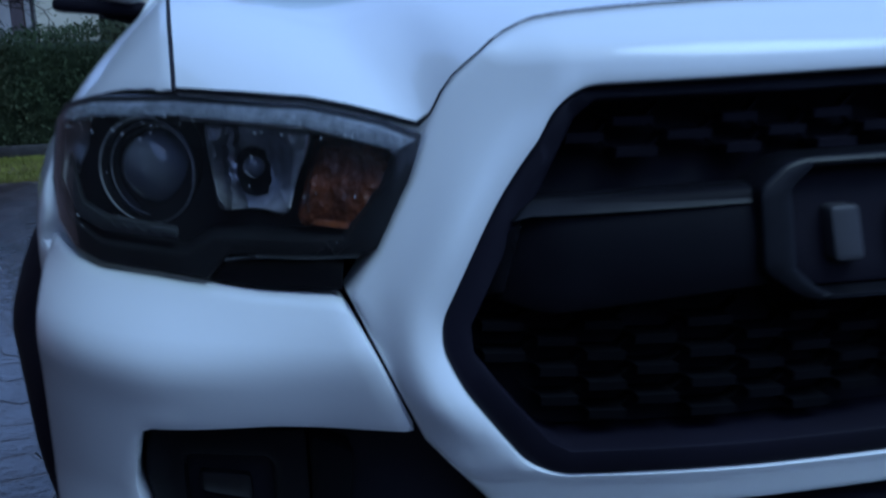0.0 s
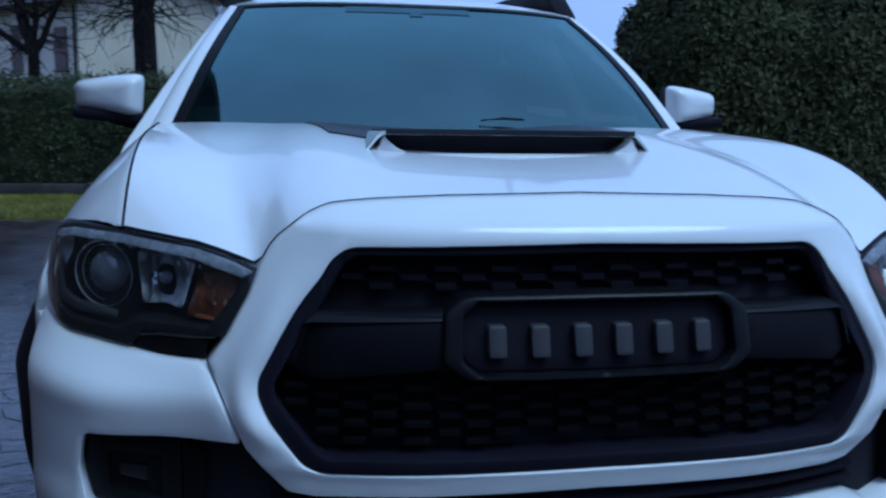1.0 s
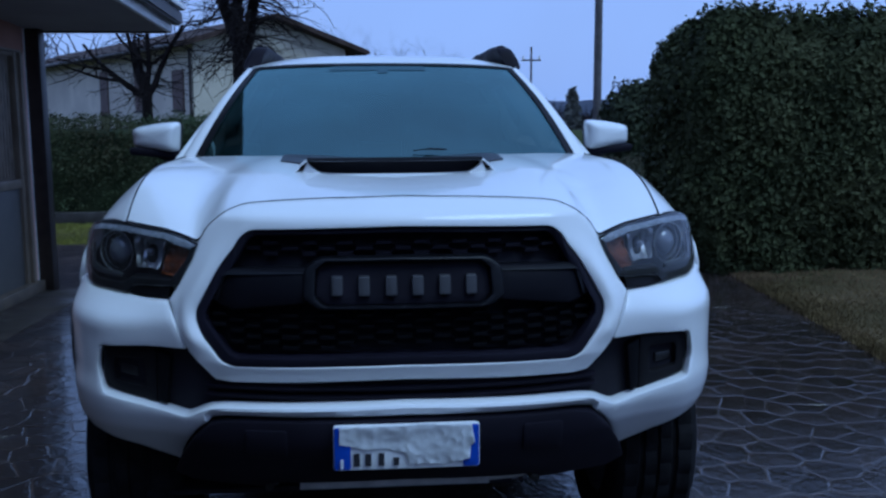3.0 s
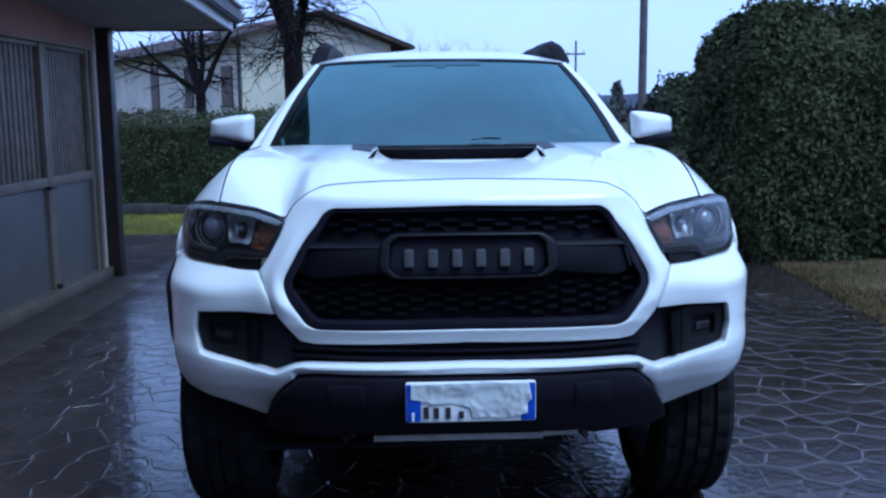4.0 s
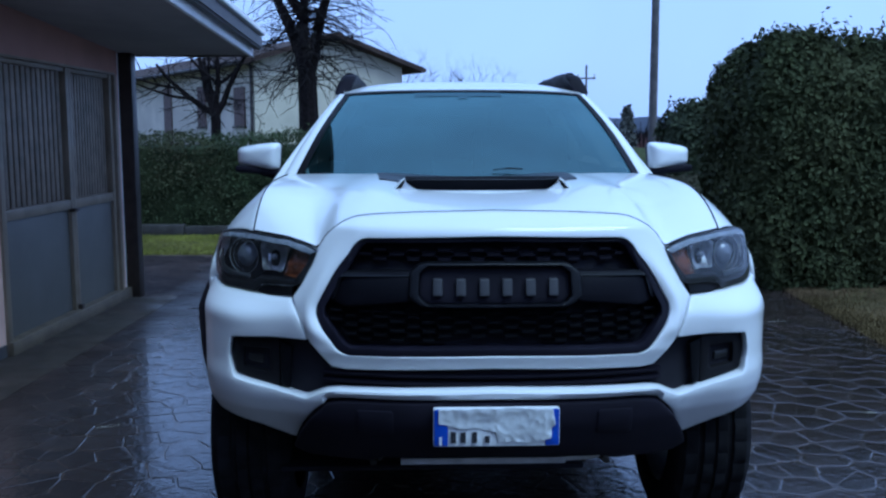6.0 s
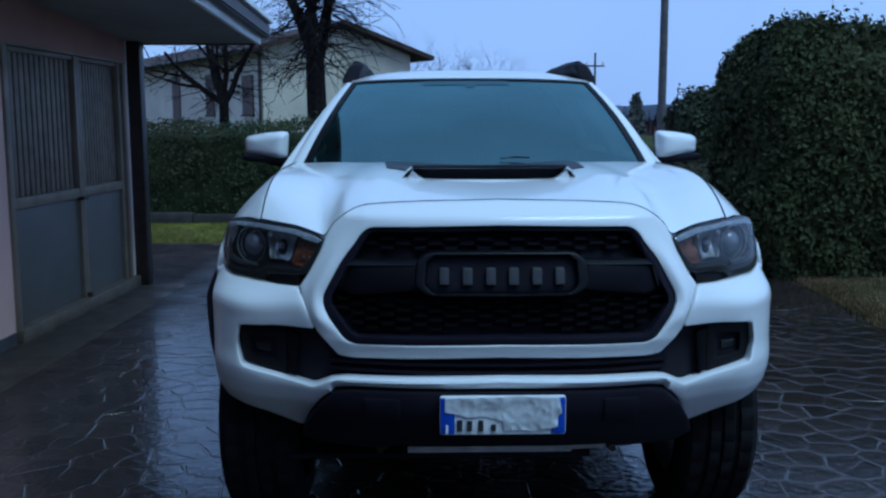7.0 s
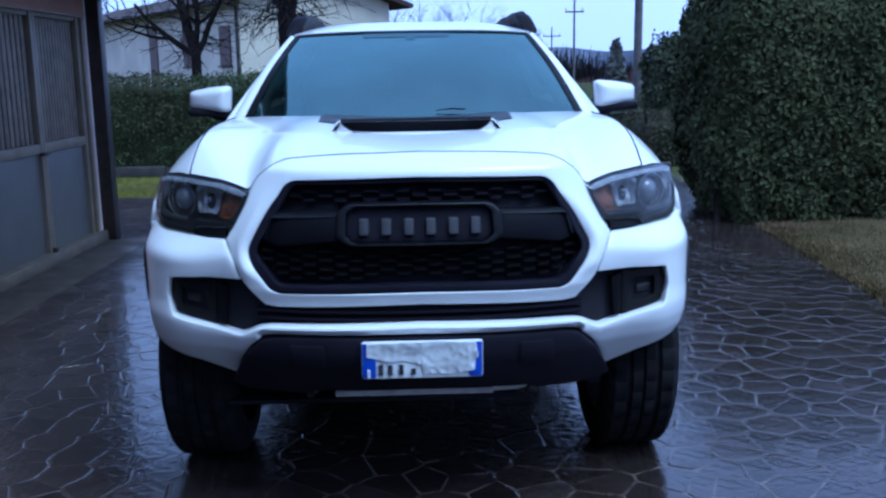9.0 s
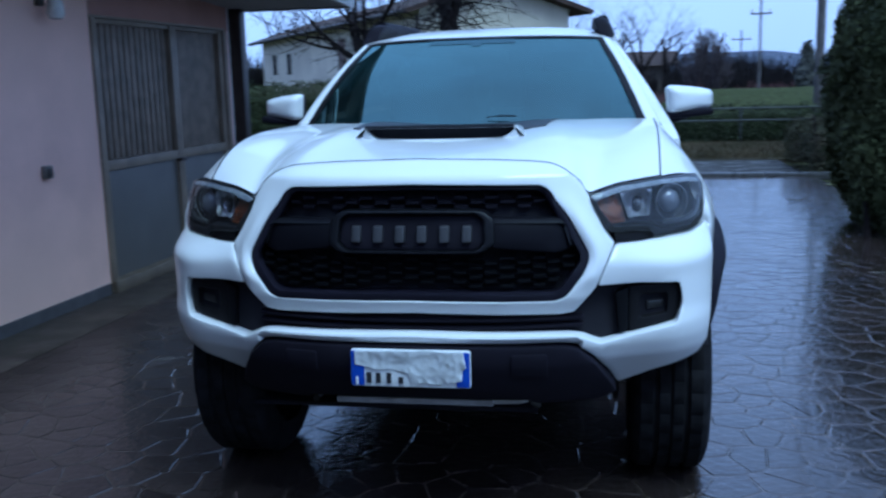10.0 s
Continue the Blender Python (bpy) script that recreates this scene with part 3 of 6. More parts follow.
def headlamp(sgn):
    flip = lambda pts: [(sgn * a, b) for a, b in pts]
    hl = part("headlamp", panel(flip(LAMP), lambda s, z: nose(s, z, .075), depth=0.0, rim=.004), BEZEL, truck, "dark headlamp with projector, reflector and amber indicator")
    part("housing_rim", panel(flip(LAMP), lambda s, z: nose(s, z, .006), rim=.004, depth=.07, holes=[flip([(.548, 1.078), (.64, 1.098), (.78, 1.106), (.90, 1.104), (.97, 1.09), (.985, 1.03), (.965, .998), (.90, .976), (.78, .974), (.745, .992), (.61, .995), (.565, 1.045)])]), BEZEL, hl)
    # upper pale strip: the sky's reflection in the lens top, put into its colour
    part("light_strip", panel(flip([(.535, 1.083), (.565, 1.095), (.631, 1.109), (.777, 1.118), (.90, 1.116), (.955, 1.107), (.975, 1.094), (.95, 1.096), (.90, 1.101), (.78, 1.103), (.64, 1.094), (.553, 1.073)]), lambda s, z: nose(s, z, -.003 + .3 * max(0, z - 1.09)), rim=.003, depth=.012, step=.012), STRIP, hl, "pale upper strip with a sky reflection in its colour, beaded with rain")
    c = nose(sgn * .822, 1.045, .055)
    turn = Matrix.Translation(c) @ Matrix.Rotation(sgn * .5, 4, "Z")

    def ring(profile, name, material, segments=40):
        bm = lathe(bmesh.new(), profile, (0, 0, 0), "y", segments)
        bmesh.ops.transform(bm, matrix=turn, verts=bm.verts)
        return part(name, bm, material, hl)
    ring([(.03, .060), (-.010, .0585), (-.012, .0555), (.0, .0545)], "lamp_barrel", BEZEL)
    ring([(-.010, .0572), (-.0132, .0568), (-.0135, .0556), (-.011, .0552)], "projector_ring", CHROME_RING)
    ring([(.0, .0545), (.004, .048), (.006, .0455), (.02, .042)], "inner_barrel", BEZEL)
    ring([(.0, .0500), (-.0025, .0497), (-.0028, .0486), (-.001, .0483)], "inner_ring", CHROME_RING)
    ring([(.012, .041), (-.006, .034), (-.016, .02), (-.02, .001)], "projector_lens", mats["lens"])
    bowl = softened(flip([(.630, 1.088), (.748, 1.094), (.738, 1.012), (.660, 1.009)]), .008)
    cx, cz = sgn * .692, 1.052

    def dish(s, z):
        """A stepped concave reflector: two upright facets beside a deep middle."""
        a, b = abs(s - cx) / .05, (z - cz) / .045
        step = .006 * math.floor(3 * min(1, a))
        return nose(s, z, .086 - .040 * min(1.2, a * a + b * b) - step - .012 * b)
    part("reflector", panel(bowl, dish, rim=.004, depth=.02, step=.007), CHROME, hl, smooth=25)
    bm = bmesh.new()
    bmesh.ops.create_uvsphere(bm, u_segments=12, v_segments=8, radius=.011, matrix=Matrix.Translation(nose(cx, cz, .052)))
    part("bulb", bm, mats["lens"], hl)
    am = softened(flip([(.621, 1.083), (.550, 1.077), (.547, 1.06), (.586, .997), (.652, 1.003)]), .008)
    part("indicator_lens", panel(am, lambda s, z: nose(s, z, .03 + .004 * math.sin(z * 700)), rim=.008, depth=.03, step=.008), AMBER, hl, "amber ribbed indicator")
    part("lower_blade", panel(softened(flip([(.96, 1.06), (.975, 1.03), (.95, .995), (.90, .985), (.79, .985), (.79, .993), (.89, .998), (.935, 1.01)]), .004), lambda s, z: nose(s, z, .02), rim=.003, depth=.02), TRIM_SILVER, hl)
    lens = part("clear_cover", panel(flip([(a, b) for a, b in LAMP]), lambda s, z: nose(s, z, -.004 - .012 * min(1, edge_distance((s, z), flip(LAMP)) / .04)), rim=.004, depth=0.0), CLEAR, hl, "clear wet lens cover")
    lens.visible_shadow = False
    # rain beads on the cover
    r, bm, cover = random.Random(17 + sgn), bmesh.new(), flip(LAMP)
    for k in range(90):
        s, z = sgn * r.uniform(.55, .97), (r.uniform(1.085, 1.115) if k % 5 else r.uniform(.99, 1.1))
        if inside((s, z), cover) and edge_distance((s, z), cover) > .006:
            at = nose(s, z, -.004 - .012 * min(1, edge_distance((s, z), cover) / .04))
            bmesh.ops.create_icosphere(bm, subdivisions=1, radius=r.uniform(.0006, .0014), matrix=Matrix.Translation(at) @ Matrix.Diagonal((1, .6, r.uniform(.9, 1.7), 1)))
    tagged(part("rain_beads", bm, BEAD, hl), kind="stuff")
    part("notch_trim", tube(bmesh.new(), [nose(sgn * a, b, -.001) for a, b in ((.735, .974), (.70, .979), (.64, .981), (.60, .984))], .0016, 5), TRIM_SILVER, hl)
    part("lamp_notch", panel(flip([(.73, .975), (.612, .979), (.616, .951), (.70, .949), (.755, .952)]), lambda s, z: nose(s, z, .012), rim=.004, depth=.04), GLOSS, hl)


STRIP = mat("pale_sky_strip", (0.27, 0.29, 0.33), 0.16, scale=60, amount=0.25, bump=0.3, bump_scale=160, rough_var=0.15)
BEAD = mat("rain_bead", (0.35, 0.37, 0.4), 0.05, scale=10, amount=0.1, coat=1.0)
CHROME_RING = mat("bright_ring", (0.42, 0.43, 0.45), 0.25, 0.3, scale=40, amount=0.1)
mats = {"lens": mat("projector_glass", (0.15, 0.16, 0.19), 0.08, 0.0, scale=10, amount=0.1, coat=1.0)}
headlamp(1)
headlamp(-1)


# bonnet
FRONT = SEAM + [(.535, 1.094), (.55, 1.099), (.59, 1.109), (.631, 1.117), (.70, 1.122), (.777, 1.126)]


def hood_front(s):
    a = abs(s)
    for (s0, z0), (s1, z1) in zip(FRONT, FRONT[1:]):
        if a <= s1:
            z = z0 + (z1 - z0) * (a - s0) / (s1 - s0)
            break
    else:
        z = FRONT[-1][1]
    return nose(s, z, .007) + Vector((0, 0, .002))


def hood_at(s, v):
    f = hood_front(s)
    xb = f.x * 1.045
    yb = 1.43 - .10 * (1 - (abs(xb) / .77) ** 2)
    a = abs(f.x) / .735
    zb = 1.264 - .007 * max(0, a - .72) / .28 - .012 * (.5 + .5 * math.cos(math.pi * min(1, a / .55)))
    rise = 1 - (1 - v) ** (1.9 + 1.0 * a + 2.3 * a ** 4)
    x = f.x + (xb - f.x) * v
    spread = .012 + .10 * min(1, v * 1.7)
    zf = sum(hood_front(max(-.777, min(.777, s + spread * k / 3))).z for k in range(-3, 4)) / 7
    z = zf + (zb - zf) * rise
    # a firm ridge along the dome, and a hollow that runs out to the wing
    edge = .47 - .09 * v
    shoulder = .012 * math.exp(-((abs(x) - edge + .05) / .10) ** 2) * 4 * v * (1 - v)
    t = min(1, max(0, (abs(x) - edge) / .12))
    run = max(0, min(1, (.72 - abs(x)) / .2))
    valley = -.015 * t * t * (3 - 2 * t) * run * run * (3 - 2 * run) * min(1, v * 4) * min(1, (1 - v) * 2)
    return Vector((x, f.y + (yb - f.y) * v, z + shoulder + valley))


def hood_place(u, v):
    u2 = 2 * u - 1
    return hood_at(.777 * u2, v ** 1.35)


hood = part("bonnet", sheet(hood_place, 90, 50, .03), PAINT, truck, smooth=50)


# added dark bead that draws the shade in the bonnet's gaps
def gap_bead(points, r=.0032):
    return tube(bmesh.new(), points, r, 5)


front_line = [hood_front(-.777 + 1.554 * k / 120) for k in range(121)]
part("front_seal", gap_bead([p + Vector((0, -.004, .0005)) for p in front_line], [.0011 if abs(p.x) < .512 else .0030 for p in front_line]), VOID, hood, "dark bead drawn for the shade in the bonnet's front gap")
for sgn in (1, -1):
    part("side_seal", gap_bead([hood_at(sgn * .777, (k / 40) ** 1.35) + Vector((sgn * .003, 0, .0005)) for k in range(41)], .0026), VOID, hood)


def decal_place(u, v):
    s = (2 * u - 1) * (.343 + .02 * v)
    lo = .70 + .12 * min(1, abs(s) / .343)
    y = lo + (1.36 - lo) * v
    k = next(i for i in range(60) if hood_at(s, i / 60).y >= y or i == 59)
    a, b = hood_at(s, max(0, k - 1) / 60), hood_at(s, k / 60)
    t = 0 if b.y == a.y else min(1, max(0, (y - a.y) / (b.y - a.y)))
    p = a.lerp(b, t)
    return p + Vector((0, 0, .004))


part("bonnet_decal", sheet(decal_place, 30, 16, .003), DECAL, hood, "matte black bonnet graphic")

# bonnet scoop: a low shell behind a white face with an open mouth, narrower at its foot
def scoop_place(u, v):
    a = 2 * u - 1
    prof = min(1.0, (1 - abs(a)) / .19)
    prof = prof * prof * (3 - 2 * prof)
    x = (.322 - .04 * v) * a
    y = .618 + .60 * v
    base_z = 1.232 + .022 * min(1, (y - .6) / .4)
    top_z = 1.285 - .030 * v
    return Vector((x, y, base_z + max(0, top_z - base_z) * prof - .004))


scoop = part("bonnet_scoop", sheet(scoop_place, 60, 24, .008), PAINT, hood, smooth=50)
mouth = softened([(-.216, 1.235), (.216, 1.235), (.262, 1.264), (.252, 1.2795), (-.252, 1.2795), (-.262, 1.264)], .007)
face = mirrored([(0, 1.2355), (.216, 1.2355), (.238, 1.247), (.257, 1.262), (.262, 1.270), (.267, 1.264), (.272, 1.250), (.284, 1.236), (.290, 1.222), (0, 1.222)])
part("scoop_face", panel(face, lambda x, z: Vector((x, .606 + .10 * (z - 1.222) + .22 * x * x, z)), step=.012, rim=.002, depth=.03), PAINT, scoop)
part("scoop_mouth", panel(mouth, lambda x, z: Vector((x, .65 + .22 * x * x, z)), step=.05, rim=.003, depth=0.0), VOID, scoop)
part("scoop_floor", boxed((-.216, .618, 1.222), (.216, .70, 1.2335), .003), GLOSS, scoop)
part("side_decal", sheet(lambda u, v: scoop_place(.15 + .70 * u, .09 + .90 * v) + Vector((0, 0, .0022)), 40, 16, .006), DECAL, scoop)
part("scoop_decal", sheet(lambda u, v: scoop_place(.095 + .81 * u, -.016 + 1.01 * v) + Vector((0, 0, .0035)), 40, 16, .011), DECAL, scoop, "matte black film on the scoop")

# wings with wheel arches
AXLE_F, AXLE_R, AXLE_Z = .87, 4.10, .385


SIDE = [hood_at(.777, k / 60) for k in range(61)]


def wing_top(y):
    """The wing's upper edge, along the bonnet."""
    for p, q in zip(SIDE, SIDE[1:]):
        if y <= q.y:
            t = max(0, (y - p.y) / (q.y - p.y))
            return p.x + (q.x - p.x) * t + .006, p.z + (q.z - p.z) * t
    return SIDE[-1].x + .006, SIDE[-1].z


def plan_x(y):
    """Half the width of the nose's plan at a distance y behind its tip."""
    for p, q in zip(PLAN, PLAN[1:]):
        if p.y <= y < q.y:
            return min(.936, p.x + (q.x - p.x) * (y - p.y) / (q.y - p.y))
    return .936


def wing_place(sgn):
    def f(y, w):
        xs, zs = wing_top(y)
        full = plan_x(y - .03)
        full -= .02 * max(0, (y - 1.1))
        if w > .95:
            q = min(1, (w - .95) / .21) * math.pi / 2
            z, x = .95 + (zs - .95) * math.sin(q), xs + (full - xs) * math.cos(q) ** 2.0
        else:
            z, x = w, full - .12 * (.95 - w) ** 2
        return Vector((sgn * x, y, z))
    return f


def unrolled(y, z):
    """The wing's outline coordinate for a height."""
    return (y, z if z <= .95 else .95 + .21 * math.asin(min(1, (z - .95) / (wing_top(y)[1] - .95))) / (math.pi / 2))


def arch(y0, z0, r, n, a0, a1):
    return [(y0 + r * math.cos(radians(a0 + (a1 - a0) * i / n)), z0 + r * math.sin(radians(a0 + (a1 - a0) * i / n))) for i in range(n + 1)]


for sgn in (1, -1):
    top = [(y, wing_top(y)[1] - .0005) for y in (1.42, 1.3, 1.15, 1.0, .85, .7, .6, .5, .42, .372)]
    rim_edge = [(nose(a, b).y + .006, b) for a, b in ((.80, 1.126), (.85, 1.127), (.90, 1.125), (.94, 1.121), (.975, 1.113), (1.003, 1.092), (1.014, 1.03), (1.02, .992))]
    outline = [(1.42, .42)] + top + rim_edge + [(.50, .96), (.47, .95)] + arch(AXLE_F, AXLE_Z + .02, .47, 14, 155, 2)
    part("front_wing", panel([unrolled(y, z) for y, z in outline], wing_place(sgn), step=.02, rim=.004, depth=.03, back=(-sgn, 0, 0)), PAINT, truck)
    # black wheel-arch flare: a swept band
    def flare(y0, a0, a1, xo, name):
        def f(u, v):
            q = radians(a0 + (a1 - a0) * u)
            r = .455 + .10 * v
            body = xo
            y_here = y0 + r * math.cos(q)
            for p, p2 in zip(PLAN, PLAN[1:]):
                if p.y <= y_here < p2.y:
                    body = min(xo, p.x + (p2.x - p.x) * (y_here - p.y) / (p2.y - p.y) + .004)
            x = body + .041 * min(1, .35 + 3 * u) * math.sin(math.pi * min(1, v * .9 + .1)) - .004
            return Vector((sgn * x, y0 + r * math.cos(q), AXLE_Z + .02 + r * math.sin(q)))
        part(name, sheet(f, 40, 6, .05, (-sgn, 0, 0)), BLACK, truck)
    flare(AXLE_F, 151, 8, .935, "front_arch_flare")
    flare(AXLE_R, 188, -8, .912, "rear_arch_flare")
    # arch liner
    for y0 in (AXLE_F, AXLE_R):
        part("arch_liner", sheet(lambda u, v, y0=y0: Vector((sgn * (.50 + .40 * v), y0 + .462 * math.cos(math.pi * .87 * u), AXLE_Z + .46 * math.sin(math.pi * .87 * u))), 24, 2, .006, (0, 0, .2)), VOID, truck)


# wheels
def wheel(x, y, sgn):
    w = thing("wheel", (x, y, AXLE_Z), "", "")
    w.parent = truck
    w.matrix_parent_inverse = truck.matrix_world.inverted()
    for key in ("label", "category"):
        if key in w:
            del w[key]
    half, r = .1325, .388
    cols = [(-half, .27), (-half - .004, .30), (-half, .345), (-half + .012, .372), (-half + .03, r), (-.062, r), (-.056, r - .012), (-.046, r - .012), (-.040, r), (-.006, r), (-.003, r - .012),
            (.003, r - .012), (.006, r), (.040, r), (.046, r - .012), (.056, r - .012), (.062, r), (half - .03, r), (half - .012, .372), (half, .345), (half + .004, .30), (half, .27)]

    def tread(i, j):
        if 3 < j < 18 and cols[j][1] == r and (i + j // 2) % 4 == 0:
            return -.007
        if j in (3, 18) and i % 4 < 1:
            return -.006
        return 0
    bm = lathe(bmesh.new(), cols, (x, y, AXLE_Z), "x", 120, tread)
    part("tyre", bm, RUBBER, w, "dark wet all-terrain tyre", smooth=25)
    o = sgn * .09
    bm = lathe(bmesh.new(), [(o - sgn * .2, .262), (o, .268), (o + sgn * .012, .27), (o + sgn * .012, .255), (o - sgn * .03, .235), (o - sgn * .035, .20)], (x, y, AXLE_Z), "x", 48)
    for k in range(6):
        q = k * math.pi / 3
        a, b = Vector((x + o - sgn * .03, y + .05 * math.cos(q), AXLE_Z + .05 * math.sin(q))), Vector((x + o - sgn * .02, y + .24 * math.cos(q), AXLE_Z + .24 * math.sin(q)))
        tube(bm, [a, a.lerp(b, .5), b], [.045, .03, .038], 8)
    tube(bm, [(x + o - sgn * .06, y, AXLE_Z), (x + o - sgn * .01, y, AXLE_Z)], [.07, .06], 20)
    part("rim", bm, ALLOY, w, "dark alloy rim")


for y in (AXLE_F, AXLE_R):
    for sgn in (1, -1):
        wheel(sgn * (.792 if y == AXLE_F else .78), y, sgn)

# cab
def screen(u, v):
    """The windscreen: u across, v up."""
    a = 2 * u - 1
    bow = 1 - .45 * a * a - .55 * a ** 4
    bottom = Vector((.745 * a, 1.45 - .21 * bow, 1.235 + .012 * bow))
    top = Vector((.558 * a, 1.95 - .13 * bow, 1.612 + .012 * bow))
    p = bottom.lerp(top, v)
    return p + Vector((0, -.03 * math.sin(math.pi * v), .02 * math.sin(math.pi * v)))


def between(v0, v1, u0, u1, nu, nv, lift, thick):
    return sheet(lambda u, v: screen(u0 + (u1 - u0) * u, v0 + (v1 - v0) * v) + Vector((0, -lift * .6, lift * .8)), nu, nv, thick, (0, .6, -.8))


glass = part("windscreen", between(0, 1, .018, .982, 40, 16, 0, .0), WINDSCREEN, truck, "misted wet windscreen")
glass.visible_shadow = False
for u0, u1 in ((.0, .023), (.977, 1.0)):
    part("screen_gasket", between(0, 1, u0, u1, 2, 16, .004, .02), GLOSS, glass)
part("screen_gasket", between(.972, 1.0, .0, 1.0, 30, 2, .004, .02), GLOSS, glass)
part("sensor_band", between(.905, .968, .30, .645, 12, 3, .002, .0), BAND_GLASS, glass, "dark dotted band on the glass")
part("mirror_mount", between(.868, .908, .473, .508, 3, 3, .002, .0), BAND_GLASS, glass)
for x0, x1, y0 in ((.10, .50, 1.27), (-.55, -.05, 1.26)):
    wiper = part("wiper_arm", tube(bmesh.new(), [(x0, y0 - .02, 1.240), ((x0 + x1) / 2, y0 + .012, 1.240), (x1, y0 + .05, 1.244)], [.009, .007, .005], 6), GLOSS, truck)
    if x0 > 0:
        part("wiper_tip", tube(bmesh.new(), [(.09, 1.262, 1.281), (.15, 1.262, 1.287), (.21, 1.262, 1.284)], [.003, .004, .003], 6), BLACK, wiper)
    part("wiper_blade", boxed((x0 - .02, y0 - .012, 1.228), (x1 - .05, y0, 1.241), .003), BLACK, wiper)
part("cowl", sheet(lambda u, v: Vector(((2 * u - 1) * .76, 1.30 + .10 * (2 * u - 1) ** 2 + .16 * v, 1.225 + .012 * v)), 20, 2, .02), BLACK, truck)


def roof_place(u, v):
    a = 2 * u - 1
    front = screen(u * .996 + .002, 1.0)
    y = front.y + (3.72 - front.y) * v
    x = (.562 + .05 * math.sin(min(1, v * 2.2) * math.pi / 2)) * a
    crown = .078 * math.sin(min(1, (v * 1.85) ** .75 if v > 0 else 0) * math.pi / 2) - .03 * v * v
    return Vector((x, y, front.z + .006 + crown * (1 - .62 * a ** 4)))


roof = part("roof", sheet(roof_place, 32, 30, .02), PAINT, truck)

for sgn in (1, -1):
    # windscreen pillar, door pillars and cant rail as swept white bars
    def pillar(u, v):
        p = screen(1.0 if sgn > 0 else 0.0, v)
        w = Vector((sgn * (.064 - .036 * v), .062, -.012)) * u
        bulge = .014 * math.sin(math.pi * u)
        return p + w + Vector((sgn * bulge, -bulge * .6, bulge * .6))
    part("windscreen_pillar", sheet(pillar, 6, 16, .03, (-sgn * .5, .5, -.2)), PAINT, truck)

    def side_x(y, z):
        t = max(0, (z - 1.18) / .46)
        return .875 - .02 * t - .255 * t ** 1.15

    def door_place(y, z):
        return Vector((sgn * (side_x(y, z) if z > 1.18 else .875 + .02 * math.sin(math.pi * (z - .5) / .7)), y, z))
    for y0, y1, glass_poly in ((1.44, 2.52, [(1.80, 1.25), (2.46, 1.25), (2.46, 1.565), (2.20, 1.55)]), (2.54, 3.60, [(2.60, 1.25), (3.40, 1.26), (3.30, 1.545), (2.60, 1.565)])):
        if y0 < 2:
            shape = [(1.44, .48), (2.52, .48), (2.52, 1.60), (2.16, 1.60), (1.66, 1.26), (1.46, 1.17)]
        else:
            shape = [(2.54, .48), (3.50, .48), (3.60, .8), (3.60, 1.25), (3.48, 1.58), (2.54, 1.60)]
        door = part("door", panel(shape, door_place, step=.06, rim=.006, depth=.04, back=(-sgn, 0, 0), holes=[glass_poly]), PAINT, truck)
        g = part("door_window", panel(glass_poly, lambda y, z: door_place(y, z) - Vector((sgn * .012, 0, 0)), step=.1, rim=.004, depth=0), SIDE_GLASS, door)
        g.visible_shadow = False
        part("door_handle", boxed((min(sgn * .895, sgn * .925), y1 - .28, 1.02), (max(sgn * .895, sgn * .925), y1 - .08, 1.05), .01), PAINT, door)
    part("cab_corner", panel([(3.60, .48), (3.74, .48), (3.74, 1.62), (3.49, 1.60), (3.62, 1.25)], door_place, step=.06, rim=.006, depth=.03, back=(-sgn, 0, 0)), PAINT, truck)
    part("cant_rail", tube(bmesh.new(), [(sgn * .60, 2.3, 1.61), (sgn * .625, 2.6, 1.63), (sgn * .628, 3.2, 1.63), (sgn * .61, 3.7, 1.60)], .032, 8), PAINT, truck)
    part("sill", boxed((min(sgn * .72, sgn * .885), 1.40, .40), (max(sgn * .72, sgn * .885), 3.62, .50), .02), BLACK, truck)


def mirror(sgn):
    def cap(u, v):
        # rounded shell: u around the outline, v from rim to middle of the forward face
        q = 2 * math.pi * u
        cx, cz = .940, 1.324
        c, s = math.cos(q), math.sin(q)
        e = 7.0
        rr = (abs(c) ** e + abs(s) ** e) ** (-1 / e)
        hx, hz = .108, .058
        x, z = hx * rr * c, hz * rr * s
        z += -.020 * (x / hx) * .5 * (1 if s > 0 else .2)      # lower towards the outer end
        if c > 0:
            z *= 1 - .14 * (x / hx)
        else:
            x += .006 * (1 - z / hz)          # the inner edge leans out towards its foot
        if s < 0:
            z += .010 * (x / hx)
        k = math.cos(v * math.pi / 2) ** .5 if v < 1 else 0
        depth = .085 * math.sin(v * math.pi / 2) ** 1.2
        return Vector((sgn * (cx + x * k), 1.775 - depth + .05 * x * k / hx, cz + z * k))
    m = part("door_mirror", sheet(cap, 48, 14, 0), PAINT, truck, "white mirror cap over a black foot", smooth=60)
    part("mirror_shell", sheet(lambda u, v: cap(u, 0) * (1 - v) + (cap(u, 0) * .96 + Vector((sgn * .928, 1.775, 1.328)) * .04 + Vector((0, .05, 0))) * v, 40, 3, 0), BLACK, m)
    part("mirror_glass", sheet(lambda u, v: (cap(u, 0) * .95 + Vector((sgn * .928, 1.80, 1.328)) * .05) * v + Vector((sgn * .928, 1.815, 1.328)) * (1 - v) + Vector((0, .035 * v, 0)), 40, 2, 0), CHROME_FLAT, m)
    bm = bmesh.new()
    box(bm, (-.105, -.055, -.016), (.105, .05, .016), .012, Matrix.Translation((sgn * .935, 1.752, 1.263)) @ Matrix.Rotation(-sgn * .09, 4, "Y"))
    tube(bm, [(sgn * .93, 1.75, 1.262), (sgn * .85, 1.75, 1.245), (sgn * .775, 1.76, 1.215)], [.022, .028, .034], 10)
    part("mirror_foot", bm, BLACK, m)


